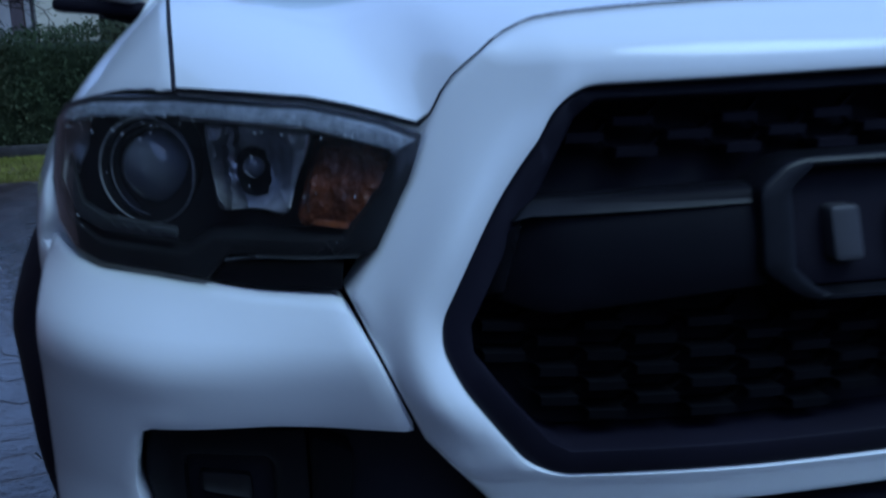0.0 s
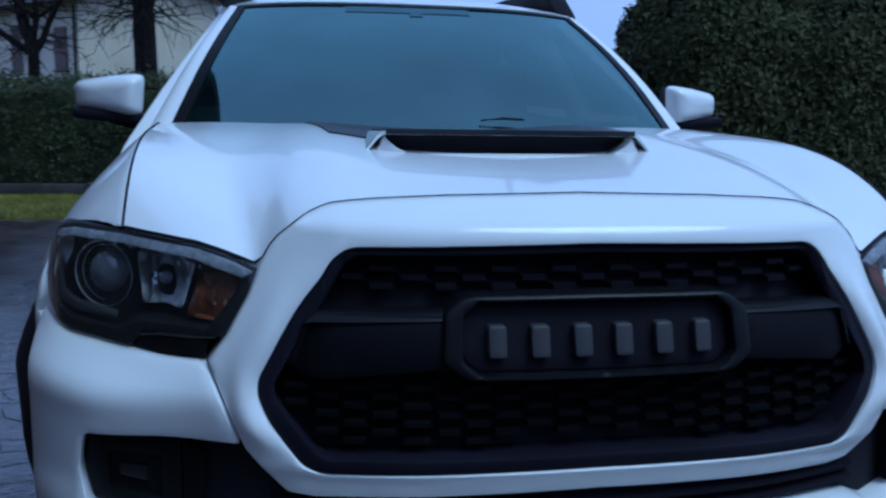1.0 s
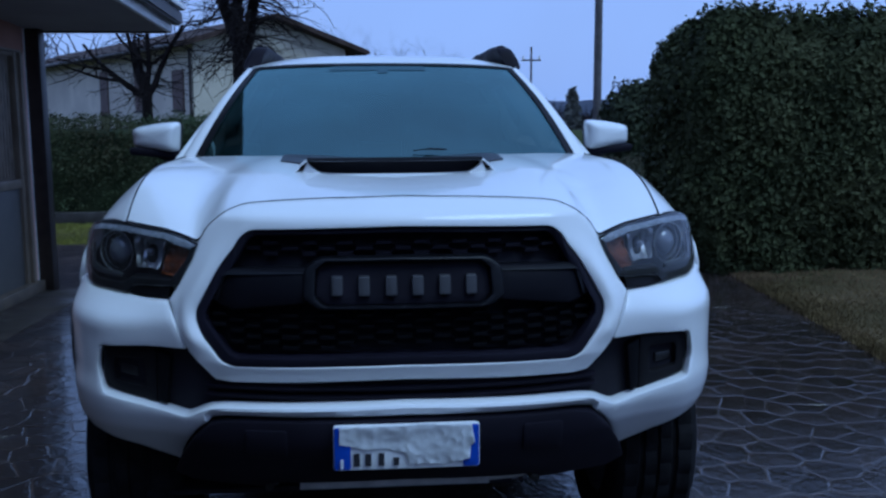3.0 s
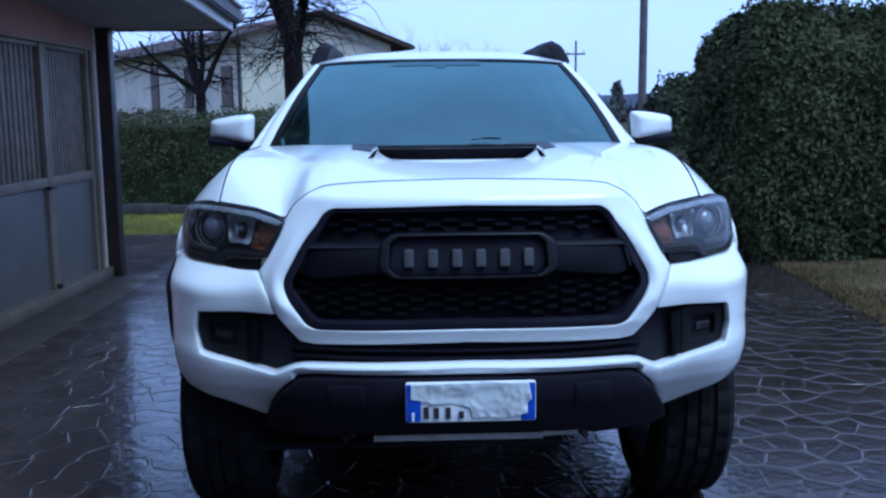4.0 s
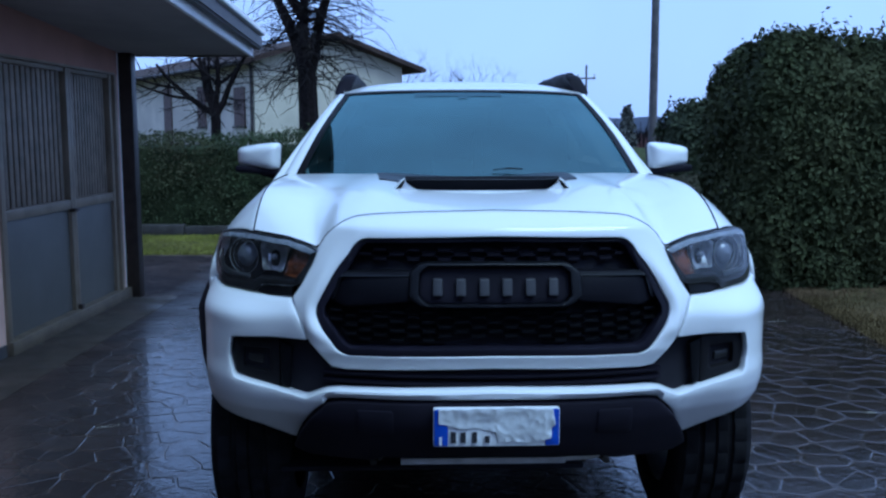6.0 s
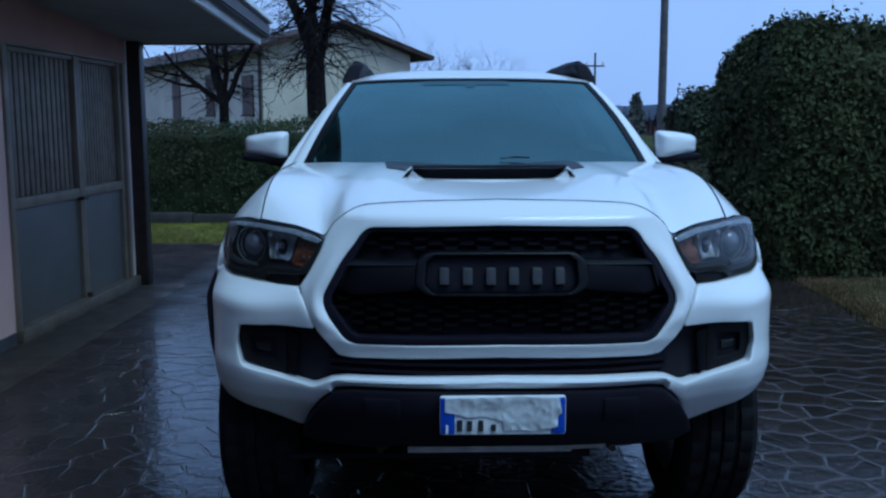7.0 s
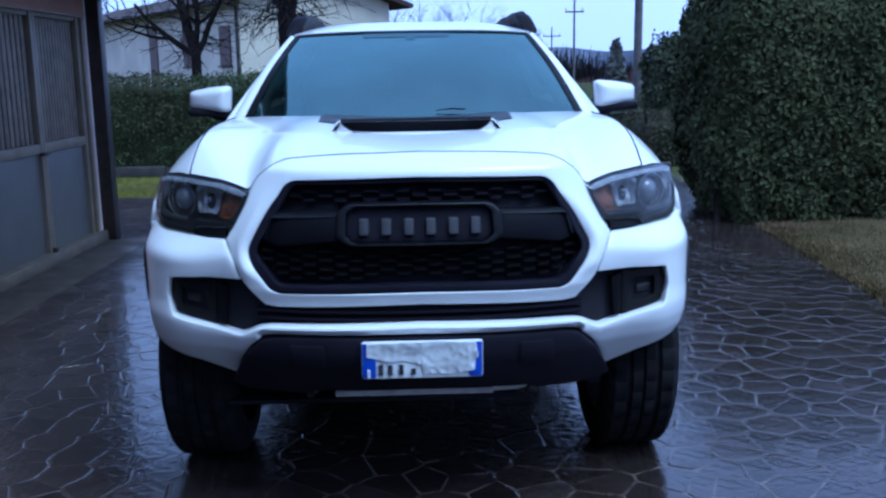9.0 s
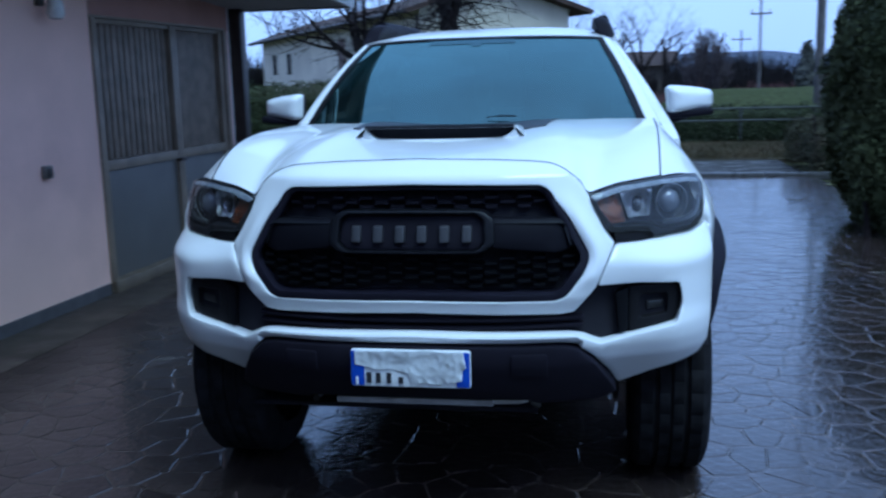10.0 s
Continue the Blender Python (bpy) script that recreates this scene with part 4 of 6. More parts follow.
CHROME_FLAT = mat("mirror_silver", (0.8, 0.8, 0.82), 0.03, 1.0, amount=0.0)
mirror(1)
mirror(-1)

# roof rack: two rails on tall end caps, with crossbars
for sgn in (1, -1):
    rail = part("roof_rail", tube(bmesh.new(), [(sgn * .558, 2.25, 1.700), (sgn * .552, 2.5, 1.706), (sgn * .555, 3.1, 1.715), (sgn * .548, 3.55, 1.69)], [.034, .034, .03, .034], 10), BLACK, truck, "black roof rail")
    def end_cap(y0, y1, z0, name):
        """A rounded boot over the rail's end: it rises fast at its outer end and runs out along the rail."""
        def f(u, v):
            q = 2 * math.pi * u
            c, d = math.cos(q), math.sin(q)
            k = max(0, 1 - (1 - min(1, v * 3.2)) ** 2.4) ** .5
            w = (.040 - .006 * v) * min(1, .25 + .75 * k)
            h = (.104 - .034 * v) * k * (1 if v < .97 else .9)
            x = .592 - .02 * v + w * math.copysign(abs(c) ** .55, c)
            up = max(0, .5 + .5 * math.copysign(abs(d) ** .55, d))
            return Vector((sgn * (x - .045 * up), y0 + (y1 - y0) * v + .03 * up, z0 + .02 * min(1, v * 2) + h * up))
        bm = sheet(f, 24, 18, 0)
        bmesh.ops.remove_doubles(bm, verts=bm.verts, dist=1e-4)
        bmesh.ops.holes_fill(bm, edges=[e for e in bm.edges if len(e.link_faces) == 1], sides=0)
        part(name, bm, BLACK, rail, smooth=50)
    end_cap(2.00, 2.34, 1.610, "rail_end_cap")
    end_cap(3.72, 3.40, 1.60, "rail_end_cap")

# load bed, tailgate, bumper, underbody
for sgn in (1, -1):
    shape = [(3.78, .52)] + [(y, z) for y, z in reversed(arch(AXLE_R, AXLE_Z + .02, .47, 14, 10, 170))] + [(5.28, .56), (5.30, 1.20), (3.78, 1.20)]
    part("bed_side", panel(shape, lambda y, z: Vector((sgn * (.89 + .01 * math.sin(math.pi * (z - .5) / .7)), y, z)), step=.07, rim=.01, depth=.06, back=(-sgn, 0, 0)), PAINT, truck)
    part("tail_lamp", boxed((min(sgn * .80, sgn * .89), 5.24, .86), (max(sgn * .80, sgn * .89), 5.325, 1.17), .015), RED, truck)
part("tailgate", boxed((-.79, 5.25, .66), (.79, 5.31, 1.20), .015), PAINT, truck)
part("bed_floor", boxed((-.84, 3.78, .70), (.84, 5.26, .74), .01), BLACK, truck)
part("bed_front", boxed((-.84, 3.76, .70), (.84, 3.80, 1.19), .01), PAINT, truck)
part("rear_bumper", boxed((-.86, 5.28, .50), (.86, 5.42, .66), .03), BLACK, truck)
part("cab_back", boxed((-.84, 3.69, .70), (.84, 3.73, 1.25), .01), PAINT, truck)
part("rear_window_frame", sheet(lambda u, v: Vector(((2 * u - 1) * (.84 - .24 * v), 3.72 - .06 * v, 1.24 + .43 * v)), 8, 4, .02, (0, -1, 0)), GLOSS, truck)
part("cab_floor", boxed((-.84, 1.35, .48), (.84, 3.72, .54), .01), UNDER, truck)
part("firewall", boxed((-.74, 1.30, .54), (.74, 1.34, 1.20), .01), VOID, truck)
dash = part("dashboard", sheet(lambda u, v: Vector(((2 * u - 1) * .76, 1.34 + .42 * v, 1.20 - .02 * v + .02 * math.sin(math.pi * v) + .012 * math.cos((2 * u - 1) * 4))), 20, 6, .2), SEAT, truck)
bm = lathe(bmesh.new(), [(0.0, .185), (.012, .19), (.02, .18), (.008, .172), (0.0, .185)], (0, 0, 0), "y", 32)
for q in (.3, math.pi - .3, -math.pi / 2):
    tube(bm, [(0, .01, 0), (.18 * math.cos(q), .01, .18 * math.sin(q))], .014, 6)
bmesh.ops.transform(bm, matrix=Matrix.Translation((.37, 1.86, 1.10)) @ Matrix.Rotation(radians(-25), 4, "X"), verts=bm.verts)
part("steering_wheel", bm, SEAT, dash)
for x in (-.37, .37):
    for y in (2.25, 3.05):
        seat = part("seat_cushion", boxed((x - .25, y - .3, .78), (x + .25, y + .25, .92), .05), SEAT, truck)
        part("seat_back", boxed((x - .24, -.07, 0), (x + .24, .07, .60), .05, Matrix.Translation((0, y + .26, .88)) @ Matrix.Rotation(radians(-14), 4, "X")), SEAT, seat)
        part("head_rest", boxed((x - .13, y + .34, 1.44), (x + .13, y + .43, 1.58), .04), SEAT, seat)
bm = boxed((-.115, 1.93, 1.50), (.115, 1.955, 1.565), .012)
tube(bm, [(0, 1.94, 1.56), (0, 1.95, 1.60)], .008, 6)
part("rear_view_mirror", bm, GLOSS, truck)

part("skid_plate", sheet(lambda u, v: Vector((-.275 + .50 * u, .17 + .34 * v, .452 - .03 * (1 - (1 - v) ** 2) )), 12, 6, .018, (0, 0, -1)), SKID, truck, "bare metal skid plate lip")
part("skid_wing", panel(softened([(.21, .465), (.345, .462), (.33, .442), (.30, .434), (.225, .434)], .006), lambda s, z: nose(s, z, .06), rim=.004, depth=.05), SKID, truck)
for sgn in (1, -1):
    part("tow_hook", tube(bmesh.new(), [(sgn * .36, .30, .44), (sgn * .36, .22, .425), (sgn * .345, .20, .445), (sgn * .33, .22, .46)], .012, 8), UNDER, truck)
    part("chassis_rail", boxed((min(sgn * .36, sgn * .46), .25, .43), (max(sgn * .36, sgn * .46), 5.25, .56), .015), UNDER, truck)
    part("suspension_arm", tube(bmesh.new(), [(sgn * .36, AXLE_F, .40), (sgn * .50, AXLE_F - .05, .36), (sgn * .66, AXLE_F, .33)], [.04, .03, .035], 10), UNDER, truck)
    part("brake_disc", lathe(bmesh.new(), [(sgn * .60, .02), (sgn * .60, .15), (sgn * .62, .15), (sgn * .62, .02)], (0, AXLE_F, AXLE_Z), "x", 32), UNDER, truck)
# added panel that keeps light off the ground beneath, open on the right
part("undertray", boxed((-.78, .50, .295), (.34, 2.6, .312), .004), VOID, truck)
part("engine_block", boxed((-.34, .55, .46), (.34, 1.3, 1.0), .05), UNDER, truck)
part("radiator", boxed((-.5, .26, .50), (.5, .32, 1.08), .01), VOID, truck)
part("rear_axle", tube(bmesh.new(), [(-.66, AXLE_R, AXLE_Z), (-.15, AXLE_R, AXLE_Z), (0, AXLE_R, AXLE_Z), (.15, AXLE_R, AXLE_Z), (.66, AXLE_R, AXLE_Z)], [.05, .05, .13, .05, .05], 12), UNDER, truck)
for sgn in (1, -1):
    part("inner_wing", boxed((min(sgn * .48, sgn * .50), .35, .50), (max(sgn * .48, sgn * .50), 1.35, 1.08), .005), VOID, truck)

# number plate, half hidden by crinkled tape
plate = part("number_plate", panel(softened([(-.18, .545), (.18, .545), (.18, .657), (-.18, .657)], .008), lambda s, z: Vector((s, .004 + .02 * s * s, z)), rim=.003, depth=.012), PLATE, truck, "white number plate with blue ends, covered with silver tape")
for a, b in ((-.178, -.138), (.138, .178)):
    part("blue_band", panel(softened([(a, .548), (b, .548), (b, .654), (a, .654)], .005), lambda s, z: Vector((s, .001 + .02 * s * s, z)), rim=.001, depth=.002), PLATE_BLUE, plate)
part("country_bar", boxed((-.163, -.004, .552), (-.156, .0005, .575)), PLATE, plate)
rnd = random.Random(4)
edge = [(-.166, .613), (-.13, .606), (-.10, .597), (-.06, .600), (-.03, .593), (-.004, .588), (.003, .556), (.05, .56), (.10, .553), (.13, .563), (.155, .57), (.158, .60), (.168, .61), (.16, .655), (.06, .659), (-.08, .657), (-.165, .655)]
part("tape", panel(edge, lambda s, z: Vector((s, -.004 + .02 * s * s + .008 * noise.noise(Vector((s * 13, z * 22, 1))) + .005 * abs(noise.noise(Vector((s * 36, z * 48, 5)))), z)), step=.006, rim=.002, depth=.003), TAPE, plate, "crinkled silver tape", smooth=20)
for a, b, c, d in ((-.131, -.116, .557, .590), (-.103, -.088, .557, .588), (-.070, -.056, .557, .589), (-.034, -.020, .557, .577)):
    part("ink_bar", boxed((a, -.002, c), (b, .001, d)), INK, plate)
part("plate_bracket", boxed((-.17, .014, .56), (.17, .035, .645), .004), BLACK, plate)

# the truck stands a little askew on the drive
YAW = .010
truck.location = Matrix.Translation((0, .12, 0)) @ Matrix.Rotation(YAW, 4, "Z") @ Vector((0, 2.08, 0))
truck.rotation_euler = (0, 0, YAW)

# ---- ground, paving, lawn ----
ground = part("ground", sheet(lambda u, v: Vector((-600 + 1200 * u, -250 + 1450 * v, -.06)), 24, 24), EARTH, None)
tagged(ground, "winter field and garden earth reaching the horizon", "ground", kind="structure")


def wall_x(y):
    """The garage wall's line."""
    return -2.85 + .035 * (y - 4.6)


def edge_x(y):
    """The right-hand edge of the paved drive."""
    return 2.88 + .08 * (y - 2.24)


def left_x(y):
    """The left-hand edge of the paving: the garage wall, and past the garage a court behind it."""
    return wall_x(y) if y < 5.72 else -9.0


def drive_end(x):
    """How far back the paving goes: to the grass strip behind the garage, and to the lane."""
    return 8.52 if x < -.35 else 11.0


bm = bmesh.new()
for x0, x1, y0, y1 in ((-2.9, 3.7, -9, 5.72), (-9, -.35, 5.72, 8.52), (-.35, 3.7, 5.72, 11.0)):
    nx, ny = 8, 16
    g = [[bm.verts.new((max(x0 + (x1 - x0) * i / nx, left_x(min(y, 5.71)) if y0 < 0 else -99) if i < nx or x1 < 3 else edge_x(min(y, 7.4)), y, -.0012)) for y in (y0 + (y1 - y0) * j / ny for j in range(ny + 1))] for i in range(nx + 1)]
    for i in range(nx):
        for j in range(ny):
            bm.faces.new((g[i][j], g[i + 1][j], g[i + 1][j + 1], g[i][j + 1]))
bed = part("pavement", bm, MORTAR, None)
tagged(bed, "wet crazy paving of dark stones with pale joints", "pavement", kind="structure")


def cells(x0, x1, y0, y1, dx, dy, seed):
    """Irregular polygons that fill a field: each seed point's part of the plane, cut by its neighbours."""
    r = random.Random(seed)
    nx, ny = int((x1 - x0) / dx), int((y1 - y0) / dy)
    pts = {(i, j): Vector((x0 + (i + .5 + r.uniform(-.46, .46) + .3 * (j % 2)) * dx, y0 + (j + .5 + r.uniform(-.44, .44)) * dy)) for i in range(-2, nx + 2) for j in range(-2, ny + 2)}
    for i in range(nx):
        for j in range(ny):
            c = pts[i, j]
            poly = [c + Vector(o) for o in ((-.6, -.6), (.6, -.6), (.6, .6), (-.6, .6))]
            for a in range(-2, 3):
                for b in range(-2, 3):
                    o = pts.get((i + a, j + b))
                    if o is None or (a == 0 and b == 0):
                        continue
                    mid, d = (c + o) / 2, (o - c).normalized()
                    cut = []
                    for k in range(len(poly)):
                        p, q = poly[k - 1], poly[k]
                        fp, fq = (p - mid).dot(d), (q - mid).dot(d)
                        if (fp <= 0) != (fq <= 0):
                            cut.append(p.lerp(q, fp / (fp - fq)))
                        if fq <= 0:
                            cut.append(q)
                    poly = cut
                    if len(poly) < 3:
                        break
                if len(poly) < 3:
                    break
            if len(poly) >= 3:
                yield c, poly


def stone_verts(c, poly, r):
    """A stone: outline shrunk by half a joint, bevelled, a little uneven."""
    joint = r.uniform(.0018, .0042) if c.x > -1.45 else r.uniform(.0004, .0013)
    lo, hi = [], []
    clean = []
    for k in range(len(poly)):
        if (poly[k] - poly[k - 1]).length > .009:
            clean.append(poly[k])
    if len(clean) < 3:
        return None
    tilt = Vector((r.uniform(-.004, .004), r.uniform(-.004, .004)))
    h = r.uniform(.0001, .0010)
    ring = []
    for k in range(len(clean)):
        p, a, b = clean[k], clean[k - 1], clean[(k + 1) % len(clean)]
        ring += [p.lerp(a, .07), p.lerp(b, .07)]
    for p in ring:
        d = p - c
        q = c + d * max(.2, 1 - joint / max(.03, d.length))
        q += Vector((r.uniform(-.002, .002), r.uniform(-.002, .002)))
        lo.append(Vector((q.x, q.y, -.0017)))
        t = c + (q - c) * max(.2, 1 - .008 / max(.03, d.length))
        hi.append(Vector((t.x, t.y, h + tilt.dot(t - c) + r.uniform(-.0004, .0004))))
    return lo, hi


def stone_bm(bm, lo, hi, c=Vector((0, 0, 0))):
    a, b = [bm.verts.new(p - c) for p in lo], [bm.verts.new(p - c) for p in hi]
    n = len(a)
    for k in range(n):
        bm.faces.new((a[k - 1], a[k], b[k], b[k - 1]))
    bm.faces.new(b)


paving_cells = list(cells(-6.2, 3.9, -8.9, 11.2, .17, .155, 11))

# ---- garage along the drive ----
garage = thing("garage", (wall_x(0), 0, 0), "pink rendered garage with a deep eave and steel doors", "garage")


def along(y, off=0.0, z=0.0):
    return Vector((wall_x(y) + off, y, z))


TURN = math.atan(-.035)


def wall_box(name, y0, y1, z0, z1, o0, o1, material, parent, label="", bevel=0.0):
    """A block that follows the wall's line: from y0 to y1, o0 to o1 out of the wall face."""
    m = Matrix.Translation(along(y0)) @ Matrix.Rotation(TURN, 4, "Z")
    return part(name, boxed((o0, 0, z0), (o1, (y1 - y0) / math.cos(TURN), z1), bevel, m), material, parent, label)


D0, D1, DT = 3.40, 5.52, 1.915
wall_box("wall", 1.7, D0, .0, 2.95, -.30, 0, PINK, garage)
# unseen stretch, darkened so that the wet paving mirrors less brightness from it
wall_box("wall", -9.0, 1.7, .0, 2.95, -.30, 0, DARKENED_WALL, garage, "unseen stretch of the wall in a darkened render")
wall_box("lintel", D0, 5.66, DT, 2.6, -.30, 0, LINTEL, garage, "reddish-pink beam over the doors, eave shade in its colour")
wall_box("corner_pier", D1, 5.66, .0, DT, -.30, 0, PINK, garage)
wall_box("skirting", -9.0, D0 - .02, .0, .085, .0, .012, SKIRT, garage)
end = Matrix.Translation(along(5.66)) @ Matrix.Rotation(TURN, 4, "Z")
part("end_wall", boxed((-5, -.28, 0), (-.30, 0, 2.6), 0, end), PINK, garage)
part("inside_floor", boxed((-5, -14.6, -.05), (-.05, 0, .005), 0, end), CONCRETE, garage)
part("back_wall", boxed((-5.2, -14.6, 0), (-5, 0, 2.95), 0, end), PINK, garage)
# unseen plain wall behind the viewpoint, added to cut skylight on the truck's front
back_wall = part("wall_south", boxed((-9, -10.6, -.06), (9, -10.3, 5.2), .01), BACK_WALL, None)
tagged(back_wall, "plain plastered wall added out of view behind the court", "wall", kind="structure")
# apron along the wall
apron = part("apron", sheet(lambda u, v: (lambda y: Vector((wall_x(y) + .44 * u, y, .004 + .004 * (1 - u))))(-9 + 14.6 * v), 2, 12, .03), CONCRETE, None)
tagged(apron, "strip of wet concrete along the garage wall", "apron", kind="structure")

# folding steel doors: two leaves, slatted above and plain below
leaves = []
mid = (D0 + D1) / 2 + .13
wall_box("door_frame", D0, D0 + .06, 0, DT, -.10, .02, DOOR_FRAME, garage, bevel=.004)
wall_box("door_frame", D1 - .05, D1, 0, DT, -.10, .02, DOOR_FRAME, garage, bevel=.004)
wall_box("door_frame", D0, D1, DT, DT + .02, -.10, .008, DOOR_FRAME, garage, bevel=.004)
for y0, y1 in ((D0 + .06, mid), (mid, D1 - .05)):
    leaf = wall_box("door_leaf", y0 + .005, y1 - .005, .03, .885, -.07, -.035, DOOR_GREY, garage, "plain grey steel lower panel", .003)
    wall_box("backing", y0 + .005, y1 - .005, .88, DT - .005, -.07, -.06, SLAT, leaf)
    wall_box("rail", y0, y1, .865, .935, -.07, -.012, DOOR_FRAME, leaf, bevel=.004)
    wall_box("rail", y0, y1, DT - .03, DT, -.07, -.02, DOOR_FRAME, leaf, bevel=.004)
    wall_box("rail", y0, y1, .03, .075, -.07, -.02, DOOR_FRAME, leaf, bevel=.004)
    wall_box("stile", y0, y0 + .05, .03, DT, -.07, -.008, DOOR_FRAME, leaf, bevel=.004)
    wall_box("stile", y1 - .05, y1, .03, DT, -.07, -.008, DOOR_FRAME, leaf, bevel=.004)
    n, proud = (int((y1 - y0 - .1) / .076), .016) if y0 < mid - .1 else (int((y1 - y0 - .1) / .055), .006)
    for k in range(n):
        a, w = y0 + .052 + k * (y1 - y0 - .104) / n, (y1 - y0 - .104) / n * .72
        wall_box("slat", a, a + w, .935, DT - .03, -.06, -.06 + proud, SLAT, leaf, bevel=proud * .45)
wall_box("threshold", D0, 5.66, 0, .095, -.09, .045, SAND, garage, bevel=.008)
wall_box("latch", mid - .06, mid + .05, .845, .87, -.02, .02, BROWN_METAL, garage, bevel=.004)
wall_box("bolt", mid - .02, mid + .02, .03, .13, -.01, .03, BROWN_METAL, garage, bevel=.005)

# sloping eave: soffit, fascia and gutter
def eave_z(y):
    return 2.105 + .066 * (5.75 - y)


def roof_slab(name, o0, o1, dz0, dz1, y0, y1, material, parent, bevel=0.0):
    def corner(o, y, dz):
        return Vector((wall_x(y) + o, y, eave_z(y) + dz))
    bm = bmesh.new()
    vs = [bm.verts.new(corner(o, y, dz)) for y in (y0, y1) for o, dz in ((o0, dz0), (o1, dz0), (o1, dz1), (o0, dz1))]
    for f in ((0, 1, 2, 3), (7, 6, 5, 4), (0, 4, 5, 1), (1, 5, 6, 2), (2, 6, 7, 3), (3, 7, 4, 0)):
        bm.faces.new([vs[k] for k in f])
    if bevel:
        bmesh.ops.bevel(bm, geom=bm.edges[:], offset=bevel, segments=2, affect="EDGES")
    return part(name, bm, material, parent)


# unseen storey above the eave, added for its dark reflection in the windscreen
wall_box("steep_roof_face", -9.0, 5.60, 2.62, 4.85, -.60, -.30, ROOF, garage)
part("upper_end_wall", boxed((-6, -.3, 2.5), (-.60, 0, 4.85), 0, end @ Matrix.Translation((0, -.06, 0))), ROOF, garage)
m_up = Matrix.Translation(along(-9)) @ Matrix.Rotation(TURN, 4, "Z")
part("upper_roof", boxed((-6.5, -.5, 4.85), (.25, 15.2, 5.05), .02, m_up), ROOF, garage)
part("upper_back_wall", boxed((-6.2, 0, 2.5), (-6, 14.6, 4.85), 0, m_up), PINK, garage)
eave = roof_slab("soffit", -.02, 1.08, 0, .035, -9, 5.78, SOFFIT, garage)
pitch_bm = bmesh.new()
ring0 = [[pitch_bm.verts.new(Vector((wall_x(y) + o, y, eave_z(y) + dz))) for o, dz in ((1.12, .10), (1.12, .22), (-1.6, 1.30), (-5.2, .30), (-5.2, .10))] for y in (-9, 5.80)]
for k in range(5):
    pitch_bm.faces.new((ring0[0][k - 1], ring0[0][k], ring0[1][k], ring0[1][k - 1]))
pitch_bm.faces.new(ring0[0]), pitch_bm.faces.new(ring0[1][::-1])
part("roof", pitch_bm, ROOF, garage, smooth=0)
roof_slab("fascia", 1.08, 1.115, -.012, .10, -9, 5.80, WHITE_METAL, garage, .004)
roof_slab("gutter", 1.115, 1.195, .05, .165, -9, 5.82, BROWN_METAL, garage, .015)
roof_slab("roof_edge", 1.13, 1.225, .170, .215, -9, 5.82, WHITE_METAL, garage, .006)
roof_slab("end_fascia", -.3, 1.08, -.012, .10, 5.78, 5.81, BROWN_METAL, garage, .004)
part("corner_post", boxed((-.02, -.05, 0), (.115, .065, eave_z(5.67)), .008, Matrix.Translation(along(5.67)) @ Matrix.Rotation(TURN, 4, "Z")), BROWN_METAL, garage, "dark brown steel corner post")
part("post_flashing", boxed((-.045, -.075, 0), (-.018, -.045, eave_z(5.67)), .003, Matrix.Translation(along(5.67, .02)) @ Matrix.Rotation(TURN, 4, "Z")), WHITE_METAL, garage)

switch = thing("wall_socket", along(2.77, 0, .93), "small grey weatherproof socket box on the pink wall", "socket")
part("box", boxed((-.0, -.04, -.04), (.035, .04, .04), .008, Matrix.Translation(along(2.77, 0, .93))), DOOR_GREY, switch)
part("flap", boxed((.033, -.03, -.03), (.042, .03, .025), .004, Matrix.Translation(along(2.77, 0, .93))), BROWN_METAL, switch)
lamp = thing("wall_lamp", along(2.86, 0, 1.93), "small wall lantern with a pale glass shade, unlit", "wall lamp")
part("bracket", boxed((0, -.035, .02), (.03, .035, .10), .008, Matrix.Translation(along(2.86, 0, 1.93))), BROWN_METAL, lamp)
part("arm", tube(bmesh.new(), [along(2.86, .02, 1.99), along(2.86, .08, 2.02), along(2.86, .12, 1.99)], .010, 8), BROWN_METAL, lamp)
part("shade", lathe(bmesh.new(), [(.06, .015), (.05, .045), (-.03, .055), (-.06, .04), (-.065, .01)], along(2.86, .12, 1.93), "z", 20), LAMP_GLASS, lamp)


# ---- hedges and lawn ----
def leaf_mesh(name, points, normals, sizes, rng, material, parent, label=""):
    """Many small folded leaves, one mesh."""
    n = len(points)
    a = rng.normal(size=(n, 3))
    normals = normals + rng.normal(scale=.42, size=(n, 3))
    normals /= np.linalg.norm(normals, axis=1, keepdims=True)
    a[:, 2] -= .4
    a -= (a * normals).sum(1, keepdims=True) * normals
    a /= np.linalg.norm(a, axis=1, keepdims=True)
    b = np.cross(normals, a)
    L = sizes[:, None]
    v = np.stack([points, points + a * L * .5 + b * L * .27 + normals * L * .07, points + a * L + normals * -.06 * L, points + a * L * .5 - b * L * .27 + normals * L * .07], 1).reshape(-1, 3)
    i = np.arange(n) * 4
    f = np.concatenate([np.stack([i, i + 1, i + 2], 1), np.stack([i, i + 2, i + 3], 1)])
    me = bpy.data.meshes.new(name)
    me.from_pydata(v.tolist(), [], f.tolist())
    return obj(name, me, parent, material, label, 0)


def barrel_in(z, h, barrel):
    """How far a hedge's side draws in at a height: bellied, narrower at foot and top."""
    return barrel * np.abs(np.asarray(z) / h - .52) ** 2 / .27


